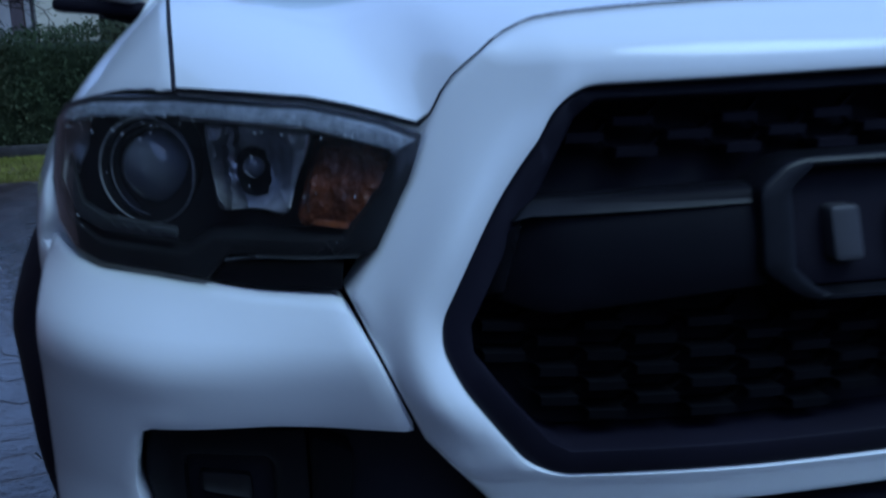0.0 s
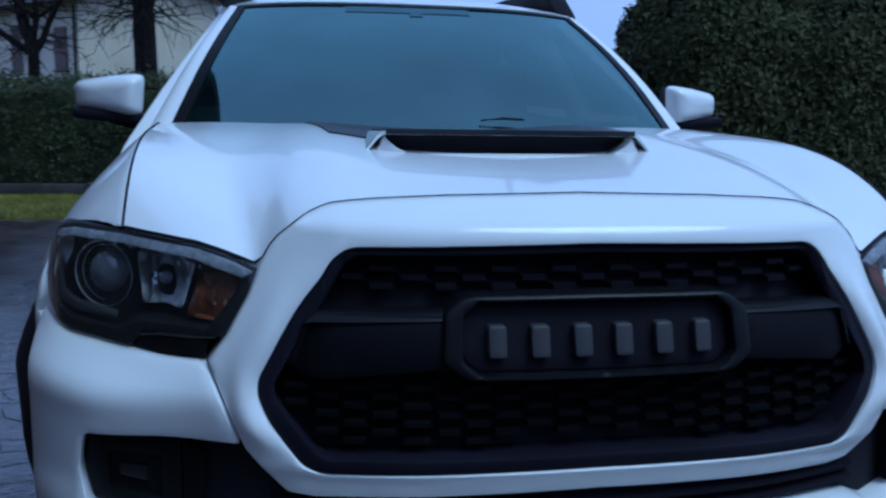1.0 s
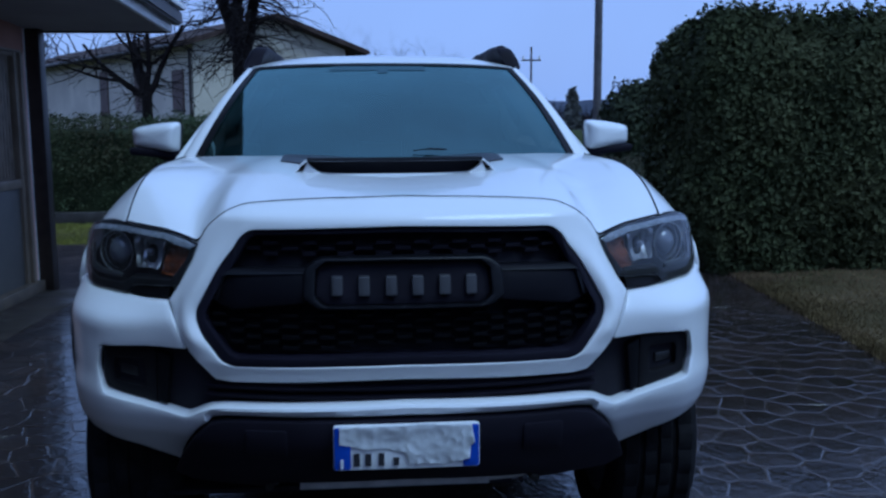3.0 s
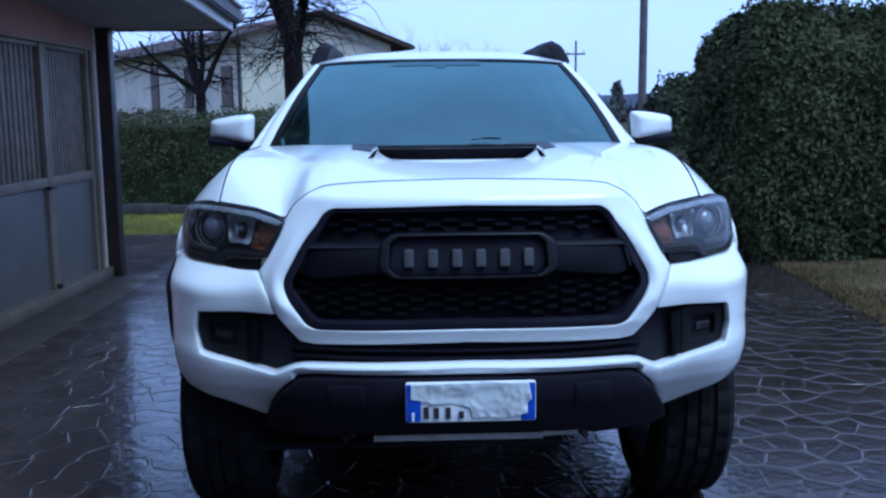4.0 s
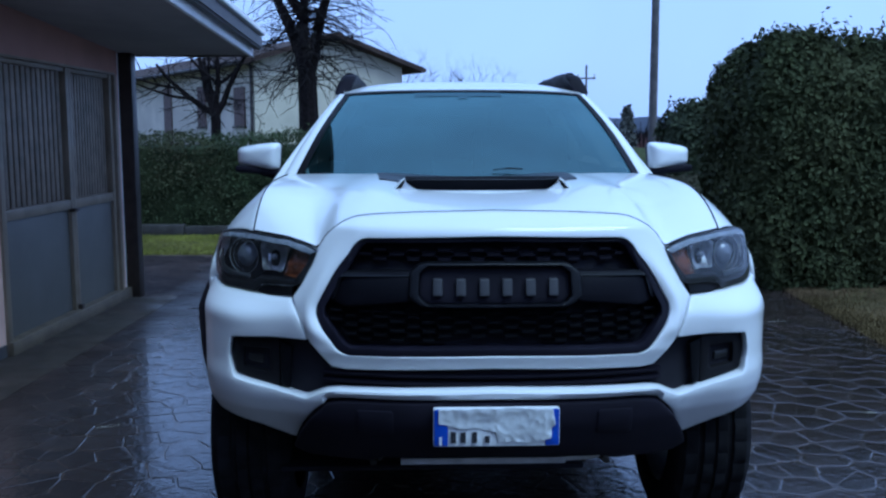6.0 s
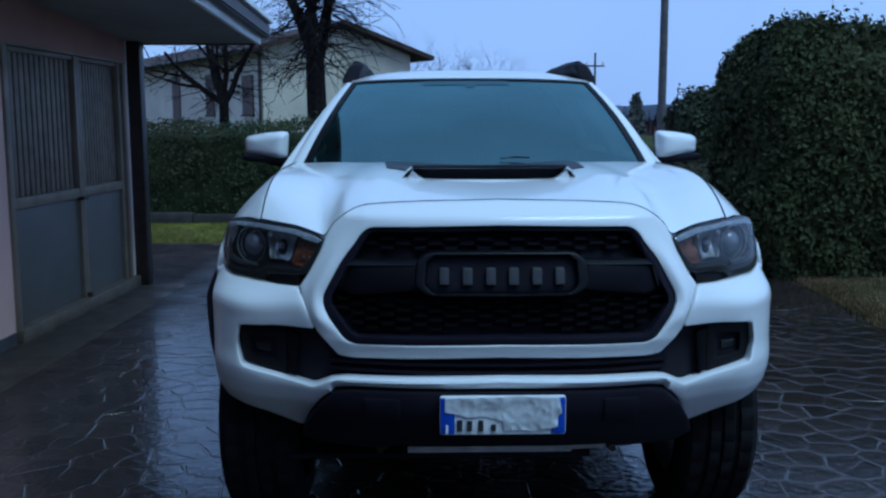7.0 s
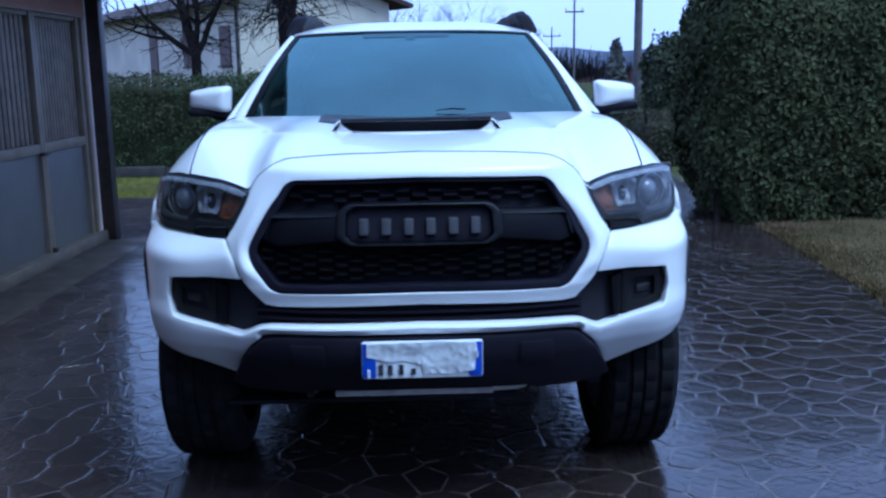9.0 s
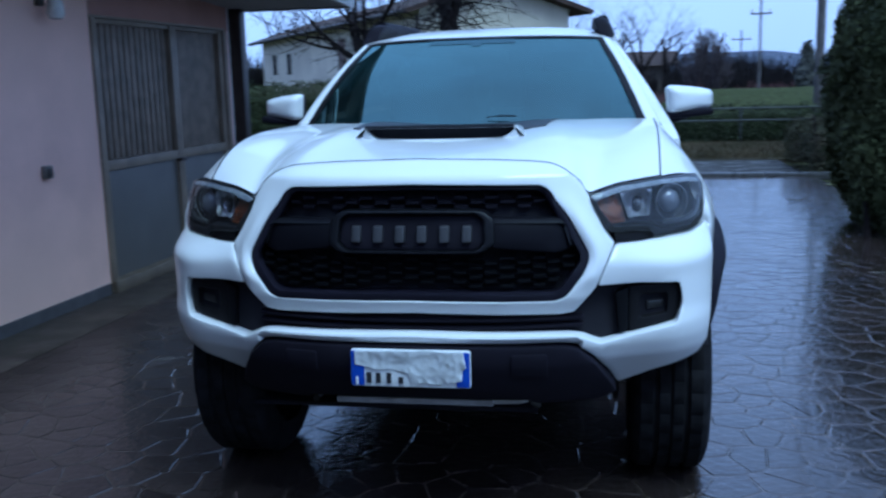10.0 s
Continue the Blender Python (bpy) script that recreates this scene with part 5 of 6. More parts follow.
def hedge_skin(lo, hi, n, rng, round_=.3, rough=.12, top_rough=.18, barrel=0.0):
    """Points and outward normals over an uneven rounded block."""
    lo, hi = np.array(lo, float), np.array(hi, float)
    size = hi - lo
    areas = np.array([size[1] * size[2], size[1] * size[2], size[0] * size[2], size[0] * size[2], size[0] * size[1]])
    side = rng.choice(5, n, p=areas / areas.sum())
    p = lo + rng.random((n, 3)) * size
    nrm = np.zeros((n, 3))
    for k, (ax, end, sg) in enumerate(((0, lo, -1), (0, hi, 1), (1, lo, -1), (1, hi, 1), (2, hi, 1))):
        sel = side == k
        p[sel, ax] = end[ax]
        nrm[sel, ax] = sg
    # round the upper edges and corners
    core_lo, core_hi = lo + round_, hi - round_
    core_lo[2] = lo[2] - 1
    q = np.clip(p, core_lo, core_hi)
    d = p - q
    dist = np.linalg.norm(d, axis=1, keepdims=True)
    far = dist[:, 0] > 1e-6
    d[far] /= dist[far]
    p = np.where(far[:, None], q + d * round_, p)
    nrm = np.where(far[:, None], d, nrm)
    wob = np.array([noise.noise(Vector(x) * 1.6) * .8 + noise.noise(Vector(x) * 4.5) * .5 for x in p])
    p += nrm * (wob[:, None] * rough - rng.random((n, 1)) ** 2 * .16)
    p[:, 2] += np.where(nrm[:, 2] > .5, np.abs(rng.normal(size=n)) ** 2 * top_rough * .07, 0)
    p[:, 2] = np.maximum(p[:, 2], .03)
    p[:, :2] -= nrm[:, :2] * np.array((1, .45)) * barrel_in(p[:, 2], hi[2], barrel)[:, None]
    return p, nrm


def hedge(name, lo, hi, n, size, material, label, seed, round_=.3, rough=.12, stems=6, shoots=46, barrel=0.0):
    rng = np.random.default_rng(seed)
    lo_v, hi_v = Vector(lo), Vector(hi)
    h = thing(name, ((lo_v.x + hi_v.x) / 2, (lo_v.y + hi_v.y) / 2, 0), label, "hedge" if "hedge" in name else "shrub")
    bm = bmesh.new()
    box(bm, lo_v + Vector((.16, .16, -.0)), hi_v - Vector((.16, .16, .16)), round_ * .7, segments=3)
    bmesh.ops.subdivide_edges(bm, edges=bm.edges[:], cuts=3, use_grid_fill=True)
    for v in bm.verts:
        v.co += .07 * Vector((noise.noise(v.co * 2.3), noise.noise(v.co * 2.3 + Vector((7, 0, 0))), noise.noise(v.co * 2.3 + Vector((0, 9, 0))) if v.co.z > .3 else 0))
    if barrel:
        mid_x, mid_y = (lo_v.x + hi_v.x) / 2, (lo_v.y + hi_v.y) / 2
        for v in bm.verts:
            k = float(barrel_in(v.co.z, hi_v.z, barrel))
            v.co.x -= math.copysign(min(k, abs(v.co.x - mid_x)), v.co.x - mid_x)
            v.co.y -= .45 * math.copysign(min(k, abs(v.co.y - mid_y)), v.co.y - mid_y)
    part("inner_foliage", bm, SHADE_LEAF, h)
    p, nrm = hedge_skin(lo, hi, n, rng, round_, rough, barrel=barrel)
    leaf_mesh("leaves", p, nrm, rng.uniform(.7, 1.25, n) * size, rng, material, h)
    r = random.Random(seed)
    for k in range(stems):
        x, y = lo_v.x + (hi_v.x - lo_v.x) * (k + .5) / stems, lo_v.y + .28
        part("stem", tube(bmesh.new(), [(x, y, -.03), (x + r.uniform(-.05, .05), y + .05, .3), (x + r.uniform(-.15, .15), y + .12, .8)], [.03, .024, .015], 6), BARK, h)
    # a few shoots above the top
    tops = []
    for k in range(shoots):
        x, y = r.uniform(lo_v.x + .2, hi_v.x - .1), r.uniform(lo_v.y + .1, lo_v.y + .8)
        base = Vector((x, y, hi_v.z - .1))
        tip = base + Vector((r.uniform(-.1, .1), r.uniform(-.1, .1), r.uniform(.08, .34 if k % 4 == 0 else .18)))
        for j in range(14):
            q = base.lerp(tip, j / 13)
            tops.append(q + Vector((r.uniform(-.02, .02),) * 3))
    tp = np.array(tops)
    leaf_mesh("shoot_leaves", tp, rng.normal(size=tp.shape), rng.uniform(.7, 1.1, len(tp)) * size, rng, material, h)
    return h


hedge("laurel_hedge", (2.57, 5.66, 0), (5.05, 7.3, 2.30), 56000, .064, LAUREL, "tall clipped laurel hedge with dark glossy leaves beside the drive", 3, .45, .15, 6, 90, .34)
hedge("garden_hedge", (-9.5, 10.75, 0), (.4, 12.2, 1.40), 42000, .055, HEDGE_LEAF, "long green garden hedge behind a stone kerb", 5, .22, .16, 14, 60)
hedge("dark_shrub", (7.55, 7.7, 0), (9.3, 9.2, 1.45), 7000, .09, LAUREL, "tall dark evergreen shrub at the lawn's edge", 18, .45, .2, 3)
hedge("dark_shrub", (5.9, 6.6, 0), (7.1, 8.0, .80), 6500, .09, LAUREL, "dark evergreen shrub at the lawn's edge", 8, .3, .15)
hedge("low_shrub", (4.9, 6.5, 0), (5.8, 7.6, .85), 5000, .08, LAUREL, "low dark shrub beside the laurel hedge", 9, .3, .15, 3)
hedge("field_hedge", (.6, 17.4, 0), (14, 18.6, .72), 26000, .06, FAR_LEAF, "clipped green hedge behind the street fence", 12, .2, .12, 8)
hedge("roadside_shrub", (3.30, 11.3, 0), (5.3, 13.3, .70), 9000, .055, OLIVE_LEAF, "low olive-brown shrub where the lane ends", 31, .3, .14, 4, 20)
hedge("round_shrub", (4.45, 15.2, 0), (5.9, 16.6, 1.98), 5000, .11, FAR_LEAF, "rounded evergreen shrub near the utility pole", 14, .6, .25, 3)


def grass(name, region, n, h0, h1, material, label, seed):
    rng = np.random.default_rng(seed)
    p = np.array([region(a, b) for a, b in rng.random((n, 2))])
    lean = rng.normal(scale=.5, size=(n, 2))
    h = rng.uniform(h0, h1, n)
    q = rng.uniform(0, 2 * math.pi, n)
    w = .006
    v = np.zeros((n, 3, 3))
    v[:, 0, :2] = p[:, :2] + w * np.stack([np.cos(q), np.sin(q)], 1)
    v[:, 1, :2] = p[:, :2] - w * np.stack([np.cos(q), np.sin(q)], 1)
    v[:, 2, :2] = p[:, :2] + lean * h[:, None]
    v[:, :2, 2] = p[:, 2:3] - .01
    v[:, 2, 2] = p[:, 2] + h
    i = np.arange(n) * 3
    me = bpy.data.meshes.new(name)
    me.from_pydata(v.reshape(-1, 3).tolist(), [], np.stack([i, i + 1, i + 2], 1).tolist())
    ob = obj(name, me, None, material, "", 0)
    return tagged(ob, label, "grass", kind="stuff")


lawn = part("lawn", sheet(lambda u, v: (lambda y: Vector((edge_x(y) - .09 + 12 * u, y, .002 + .02 * min(1, u * 30) + .012 * noise.noise(Vector((u * 30, y * 1.5, 0))))))(-8 + 16.5 * v), 60, 60, .08), LAWN_SOIL, None)
tagged(lawn, "worn winter lawn beside the drive", "lawn", kind="structure")
grass("lawn_grass", lambda a, b: (edge_x(1.0 + 5.2 * b) - .06 + 3.4 * a ** 1.3, 1.0 + 5.2 * b, .012), 60000, .012, .04, GRASS, "short yellowed winter grass", 21)
grass("lawn_edge_grass", lambda a, b: (edge_x(.5 + 6 * b) - .10 + .10 * a, .5 + 6 * b, .004), 9000, .012, .04, GRASS, "short yellowed grass that overhangs the paving", 24)
strip = part("grass_strip", sheet(lambda u, v: Vector((-9.5 + 9.2 * u, 8.5 + 2.1 * v, .0 + .015 * math.sin(math.pi * v))), 20, 6, .07), LAWN_SOIL, None)
tagged(strip, "narrow strip of lawn in front of the hedge", "lawn", kind="structure")
grass("strip_grass", lambda a, b: (-6.5 + 6.1 * a, 8.52 + 2.05 * b, .01), 34000, .014, .04, GRASS_GREEN, "green and yellow grass strip", 22)

kerb = thing("stone_kerb", (-4.5, 10.6, 0), "low stone kerb along the hedge", "kerb")
for k in range(10):
    part("kerb_stone", boxed((-9.5 + k * .99, 10.58, -.03), (-9.5 + k * .99 + .975, 10.74, .135 + .012 * (k % 3)), .015), KERB, kerb)
kerb = thing("street_kerb", (3, 11.4, 0), "dark wet kerb at the end of the drive", "kerb")
for k in range(4):
    part("kerb_stone", boxed((-.3 + k * 1.0, 11.0, -.05), (-.3 + k * 1.0 + .985, 11.14, .05), .015), DARK_KERB, kerb)
road = part("road", sheet(lambda u, v: Vector((-.3 + 3.6 * u, 11.14 + 2.5 * v, -.004)), 6, 2, .05), ROAD, None)
tagged(road, "wet asphalt lane crossing the end of the drive", "road", kind="structure")
verge = part("verge", sheet(lambda u, v: Vector((.45 + 60 * u, 13.66 + 3.7 * v, .004 + .04 * v)), 30, 6, .06), VERGE_SOIL, None)
tagged(verge, "grass verge beyond the lane", "verge", kind="structure")
grass("verge_grass", lambda a, b: (.5 + 8 * a, 13.68 + 3.6 * b, .02), 18000, .04, .10, VERGE_GRASS, "tufts of yellow-green grass on the verge", 23)
meadow = part("meadow", sheet(lambda u, v: Vector((.8 + 14 * u, 19 + 12 * v, -.06 + .95 * math.sin(v * math.pi / 2) * min(1, u * 5, (1 - u) * 5) + .05 * noise.noise(Vector((u * 20, v * 20, 3))))), 30, 20, .1), MEADOW, None)
tagged(meadow, "green meadow bank beyond the hedge", "meadow", kind="structure")
fence = thing("rail_fence", (5, 17.2, 0), "pale two-rail fence in front of the field hedge", "fence")
for z in (.48, .72):
    part("rail", tube(bmesh.new(), [(.6, 17.2, z), (7, 17.2, z), (14, 17.2, z)], .018, 8), RAIL, fence)
for k in range(6):
    part("post", boxed((.72 + k * 2.4, 17.18, -.05), (.77 + k * 2.4, 17.23, .75), .01), FENCE_POST, fence)


# ---- trees ----
def limb(bm_trunk, bm_twig, base, way, length, radius, level, r, spread=.75):
    """A limb that bends and forks; thin ones go into the twig mesh."""
    n = 5
    pts, p, d = [base.copy()], base.copy(), way.normalized()
    for k in range(n):
        d = (d + Vector((r.uniform(-.2, .2), r.uniform(-.2, .2), r.uniform(-.02, .16)))).normalized()
        p = p + d * length / n
        pts.append(p.copy())
    radii = [radius * (1 - .62 * k / n) for k in range(n + 1)]
    tube(bm_trunk if radius > .03 else bm_twig, pts, radii, 7 if radius > .03 else 4, cap=False)
    if level == 0:
        return
    for k in range(r.randint(2, 3) if level > 1 else 4):
        j = r.randint(2, n)
        q = r.uniform(0, 2 * math.pi)
        side = d.orthogonal().normalized()
        side.rotate(Matrix.Rotation(q, 3, d))
        limb(bm_trunk, bm_twig, pts[j], d * (1 - spread * .5) + side * spread + Vector((0, 0, .15)), length * r.uniform(.55, .8), radii[j] * .72, level - 1, r, spread)


def bare_tree(name, at, height, radius, label, seed, forks=3, level=4, twig=TWIG, spread=.75, fork_at=.28, ways=(), sprays=0, group="", droop=1.0):
    r = random.Random(seed)
    t = thing(name, at, label, "tree", group)
    a, b = bmesh.new(), bmesh.new()
    base = Vector(at)
    top = base + Vector((r.uniform(-.05, .05), r.uniform(-.05, .05), height * fork_at))
    tube(a, [base - Vector((0, 0, .1)), base.lerp(top, .5), top], [radius * 1.25, radius, radius * .92], 9)
    ways = ways or [(math.cos(q) * .45, math.sin(q) * .45, 1) for q in (2 * math.pi * (k + r.random() * .5) / forks for k in range(forks))]
    for way in ways:
        limb(a, b, top - Vector((0, 0, .1)), Vector(way), height * .34, radius * .68, level, r, spread)
    # long thin shoots that arch outwards and droop
    for k in range(sprays):
        way = Vector(ways[k % len(ways)])
        p = top + way * height * .34 * r.uniform(-.05, .9)
        q = r.uniform(0, 2 * math.pi)
        d, size, pts = Vector((math.cos(q), math.sin(q), r.uniform(-.2, .7))).normalized(), r.uniform(.5, 1.5) * droop, [p]
        for j in range(6):
            d = (d + Vector((r.uniform(-.25, .25), r.uniform(-.25, .25), r.uniform(-.38, .10)))).normalized()
            pts.append(pts[-1] + d * size / 6)
            if j > 1:
                e = (d + Vector((r.uniform(-1, 1), r.uniform(-1, 1), r.uniform(-.5, .8)))).normalized()
                tube(b, [pts[-1], pts[-1] + e * .14, pts[-1] + e * .3 + Vector((0, 0, -.03))], [.007, .006, .003], 3, cap=False)
        tube(b, pts, [(.017 - .002 * j) * (.55 + .45 * droop) for j in range(7)], 4, cap=False)
    part("trunk", a, BARK, t)
    part("crown", b, twig, t, smooth=0)
    return t


bare_tree("bare_tree", (-2.25, 14.6, 0), 8.0, .185, "large bare tree with three thick dark limbs behind the hedge", 31, 3, 4, spread=.6, fork_at=.305, ways=((-.22, .1, 1), (.0, -.12, 1), (.24, .1, 1)), sprays=230)
bare_tree("bare_tree", (-4.1, 15.2, 0), 4.3, .10, "small pruned bare tree behind the hedge", 37, 4, 3, spread=.95, fork_at=.43, ways=((-.95, 0, .45), (.55, .1, .8), (-.25, .1, 1), (.12, -.1, 1), (-.1, .5, .9)), sprays=70, droop=.6)


def bushy_tree(at, h, w, n, label, seed):
    """A dense leafless tree: a short trunk and countless fine shoots that fill a rounded crown."""
    r = random.Random(seed)
    t = thing("bushy_tree", at, label, "tree")
    base = Vector(at)
    part("trunk", tube(bmesh.new(), [base - Vector((0, 0, .1)), base + Vector((0, 0, .5)), base + Vector((.05, 0, h * .5))], [.12, .10, .06], 8), BARK, t)
    bm = bmesh.new()
    for k in range(n):
        q, e = r.uniform(0, 2 * math.pi), r.random() ** .6
        tip = base + Vector((w * e * math.cos(q), w * e * math.sin(q), h * (.38 + .62 * math.sqrt(1 - e * e) * r.uniform(.6, 1.02))))
        low = base.lerp(tip, .3) + Vector((r.uniform(-.1, .1), r.uniform(-.1, .1), r.uniform(-.2, .2)))
        mid_ = low.lerp(tip, .55) + Vector((r.uniform(-.12, .12), r.uniform(-.12, .12), .06))
        tube(bm, [low, mid_, tip], [.030, .020, .009], 3, cap=False)
        for j in range(3):
            o = mid_.lerp(tip, r.random())
            tube(bm, [o, o + Vector((r.uniform(-.22, .22), r.uniform(-.22, .22), r.uniform(.02, .26)))], [.014, .008], 3, cap=False)
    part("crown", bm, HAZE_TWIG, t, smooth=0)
    return t


bushy_tree((4.05, 34, 0), 3.15, 1.05, 190, "bushy bare tree beyond the lane", 41)
for k, (x, y, h) in enumerate(((2.0, 44, 5.6), (3.4, 48, 5.4), (.6, 46, 6.0), (-.9, 50, 6.6), (-2.6, 52, 7.2))):
    bare_tree("bare_tree", (x, y, 0), h, .14, "slender bare tree in the distance", 50 + k, 3, 4, group="slender bare trees in the distance")


for k, (x, y, h) in enumerate(((-22, 70, 11.0), (-27, 75, 11.5), (-17, 73, 10.0))):
    bare_tree("bare_tree", (x, y, 0), h, .2, "tall bare tree behind the house", 80 + k, 4, 5, spread=.8, group="tall bare trees behind the house")


def conifer(at, h, w, seed):
    r = random.Random(seed)
    rng = np.random.default_rng(seed)
    t = thing("conical_tree", at, "small dark conical evergreen in the distance", "tree")
    part("trunk", tube(bmesh.new(), [(at[0], at[1], -.05), (at[0], at[1], h * .8)], [.09, .02], 6), BARK, t)
    n = 1500
    z = rng.random(n) ** .8
    q = rng.uniform(0, 2 * math.pi, n)
    rad = w * (1 - z) ** .7 * (.55 + .45 * rng.random(n)) * (1 + .25 * np.sin(5 * q + 9 * z))
    p = np.stack([at[0] + rad * np.cos(q), at[1] + rad * np.sin(q), .3 + z * (h - .3)], 1)
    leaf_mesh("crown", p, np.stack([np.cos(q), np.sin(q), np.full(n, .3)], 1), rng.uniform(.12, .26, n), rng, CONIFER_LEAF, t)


conifer((7.2, 32.0, 0), 2.3, .42, 61)


def thicket(name, x0, x1, y0, y1, h0, h1, n, material, label, seed):
    """A far belt of bare shrubs: countless upright twigs."""
    r = random.Random(seed)
    bm = bmesh.new()
    for k in range(n):
        x, y = r.uniform(x0, x1), r.uniform(y0, y1)
        h = r.uniform(h0, h1) * (.65 + .5 * noise.noise(Vector((x * .35, y * .1, seed))))
        for j in range(4):
            tip = Vector((x + r.uniform(-.5, .5) * h * .5, y + r.uniform(-.3, .3), h * r.uniform(.6, 1)))
            mid_ = Vector((x, y, 0)).lerp(tip, .5) + Vector((r.uniform(-.1, .1), 0, .1))
            tube(bm, [(x, y, -.05), mid_, tip], [.05, .035, .008], 3, cap=False)
    ob = part(name, bm, material, None, smooth=0)
    return tagged(ob, label, "shrubs", kind="stuff")


thicket("bare_shrubs", 3.0, 26, 38, 46, 1.4, 3.4, 1100, TWIG, "belt of bare brown shrubs beyond the fields", 71)
thicket("red_shrubs", 5, 16, 33, 37, .9, 1.8, 420, RED_TWIG, "reddish leafless shrubs beyond the lane", 72)
thicket("bare_shrubs", -1.0, 3.6, 32, 36, 1.2, 2.3, 520, RED_TWIG, "dense reddish bare shrubs beyond the meadow", 74)
thicket("bare_shrubs", -34, -21.8, 57, 62, 2.5, 5.5, 700, TWIG, "dense bare shrubs beside the house", 76)
thicket("bare_shrubs", 5, 17, 46, 50, 1.6, 3.0, 700, TWIG, "belt of bare brown shrubs beyond the meadow", 75)
thicket("bare_shrubs", -14, 3, 50, 58, 1.5, 4.0, 700, TWIG, "belt of bare shrubs behind the house", 73)

# ---- poles ----
def utility_pole(at, h, r, arm, label):
    t = thing("utility_pole", at, label, "utility pole", "utility poles")
    part("shaft", tube(bmesh.new(), [(at[0], at[1], -.1), (at[0], at[1], h)], [r * 1.15, r * .8], 12), POLE, t)
    if arm:
        part("crossarm", boxed((at[0] - arm, at[1] - .05, h - .47), (at[0] + arm, at[1] + .05, h - .42), .01), POLE, t)
        for o in (-arm * .85, arm * .85):
            part("insulator", tube(bmesh.new(), [(at[0] + o, at[1], h - .42), (at[0] + o, at[1], h - .30)], [.05, .03], 8), LAMP_GLASS, t)


utility_pole((4.76, 18.0, 0), 8.5, .085, 0, "tall plain weathered utility pole by the lane")
utility_pole((5.33, 30.0, 0), 3.72, .042, .32, "utility pole with a crossarm and insulators")
utility_pole((6.66, 45.0, 0), 3.4, .04, .45, "small distant utility pole with a crossarm")


# ---- houses ----
def block(bm, o, ex, ey, a0, a1, b0, b1, z0, z1):
    vs = [bm.verts.new(o + ex * a + ey * b + Vector((0, 0, z))) for z in (z0, z1) for a, b in ((a0, b0), (a1, b0), (a1, b1), (a0, b1))]
    for f in ((3, 2, 1, 0), (4, 5, 6, 7), (0, 1, 5, 4), (1, 2, 6, 5), (2, 3, 7, 6), (3, 0, 4, 7)):
        bm.faces.new([vs[k] for k in f])
    return bm


house = thing("house", (-6.6, 33.4, 0), "cream and white rendered house with a low brown tiled roof", "house")
O, EX, EY = Vector((-6.6, 33.4, 0)), Vector((.84, .54, 0)).normalized(), Vector((-.54, .84, 0)).normalized()
GW, GL, EZ, PZ = 6.5, 28.0, 4.1, 5.1
bm = bmesh.new()
prof = [(0, 0), (GW, 0), (GW, EZ), (GW / 2, PZ), (0, EZ)]
f0 = [bm.verts.new(O + EX * a + Vector((0, 0, z))) for a, z in prof]
f1 = [bm.verts.new(O + EX * a + EY * .3 + Vector((0, 0, z))) for a, z in prof]
bm.faces.new(f0), bm.faces.new(f1[::-1])
for k in range(5):
    bm.faces.new((f0[k - 1], f0[k], f1[k], f1[k - 1]))
part("gable_wall", bm, CREAM, house)
part("side_wall", block(bmesh.new(), O, EX, EY, 0, .3, .3, GL, 0, EZ), WHITE_RENDER, house)
part("side_wall", block(bmesh.new(), O, EX, EY, GW - .3, GW, .3, GL, 0, EZ), WHITE_RENDER, house)
part("back_wall", block(bmesh.new(), O, EX, EY, .3, GW - .3, GL - .3, GL, 0, EZ), WHITE_RENDER, house)
for sgn, name in ((1, "roof"), (-1, "roof")):
    over, slope = .75, (PZ - EZ) / (GW / 2)
    bm = bmesh.new()
    rows = []
    for b in (-.55, GL + .5):
        for a, z in ((-over, EZ - over * slope), (GW / 2, PZ)):
            a2 = a if sgn > 0 else GW - a
            rows.append(bm.verts.new(O + EX * a2 + EY * b + Vector((0, 0, z + .02))))
    f = bm.faces.new((rows[0], rows[1], rows[3], rows[2]))
    g = bmesh.ops.extrude_face_region(bm, geom=[f])["geom"]
    for v in g:
        if isinstance(v, bmesh.types.BMVert):
            v.co.z += .20
    slab = part(name, bm, ROOF, house, smooth=0)
    part("eave_gutter", tube(bmesh.new(), [O + EX * (-over - .06 if sgn > 0 else GW + over + .06) + EY * b + Vector((0, 0, EZ - over * slope + .12)) for b in (-.5, GL * .5, GL + .4)], .08, 8), BROWN_METAL, slab)
part("downpipe", tube(bmesh.new(), [O + EX * -.08 + EY * .12 + Vector((0, 0, z)) for z in (.1, 2, EZ - .2)], .055, 8), BROWN_METAL, house)
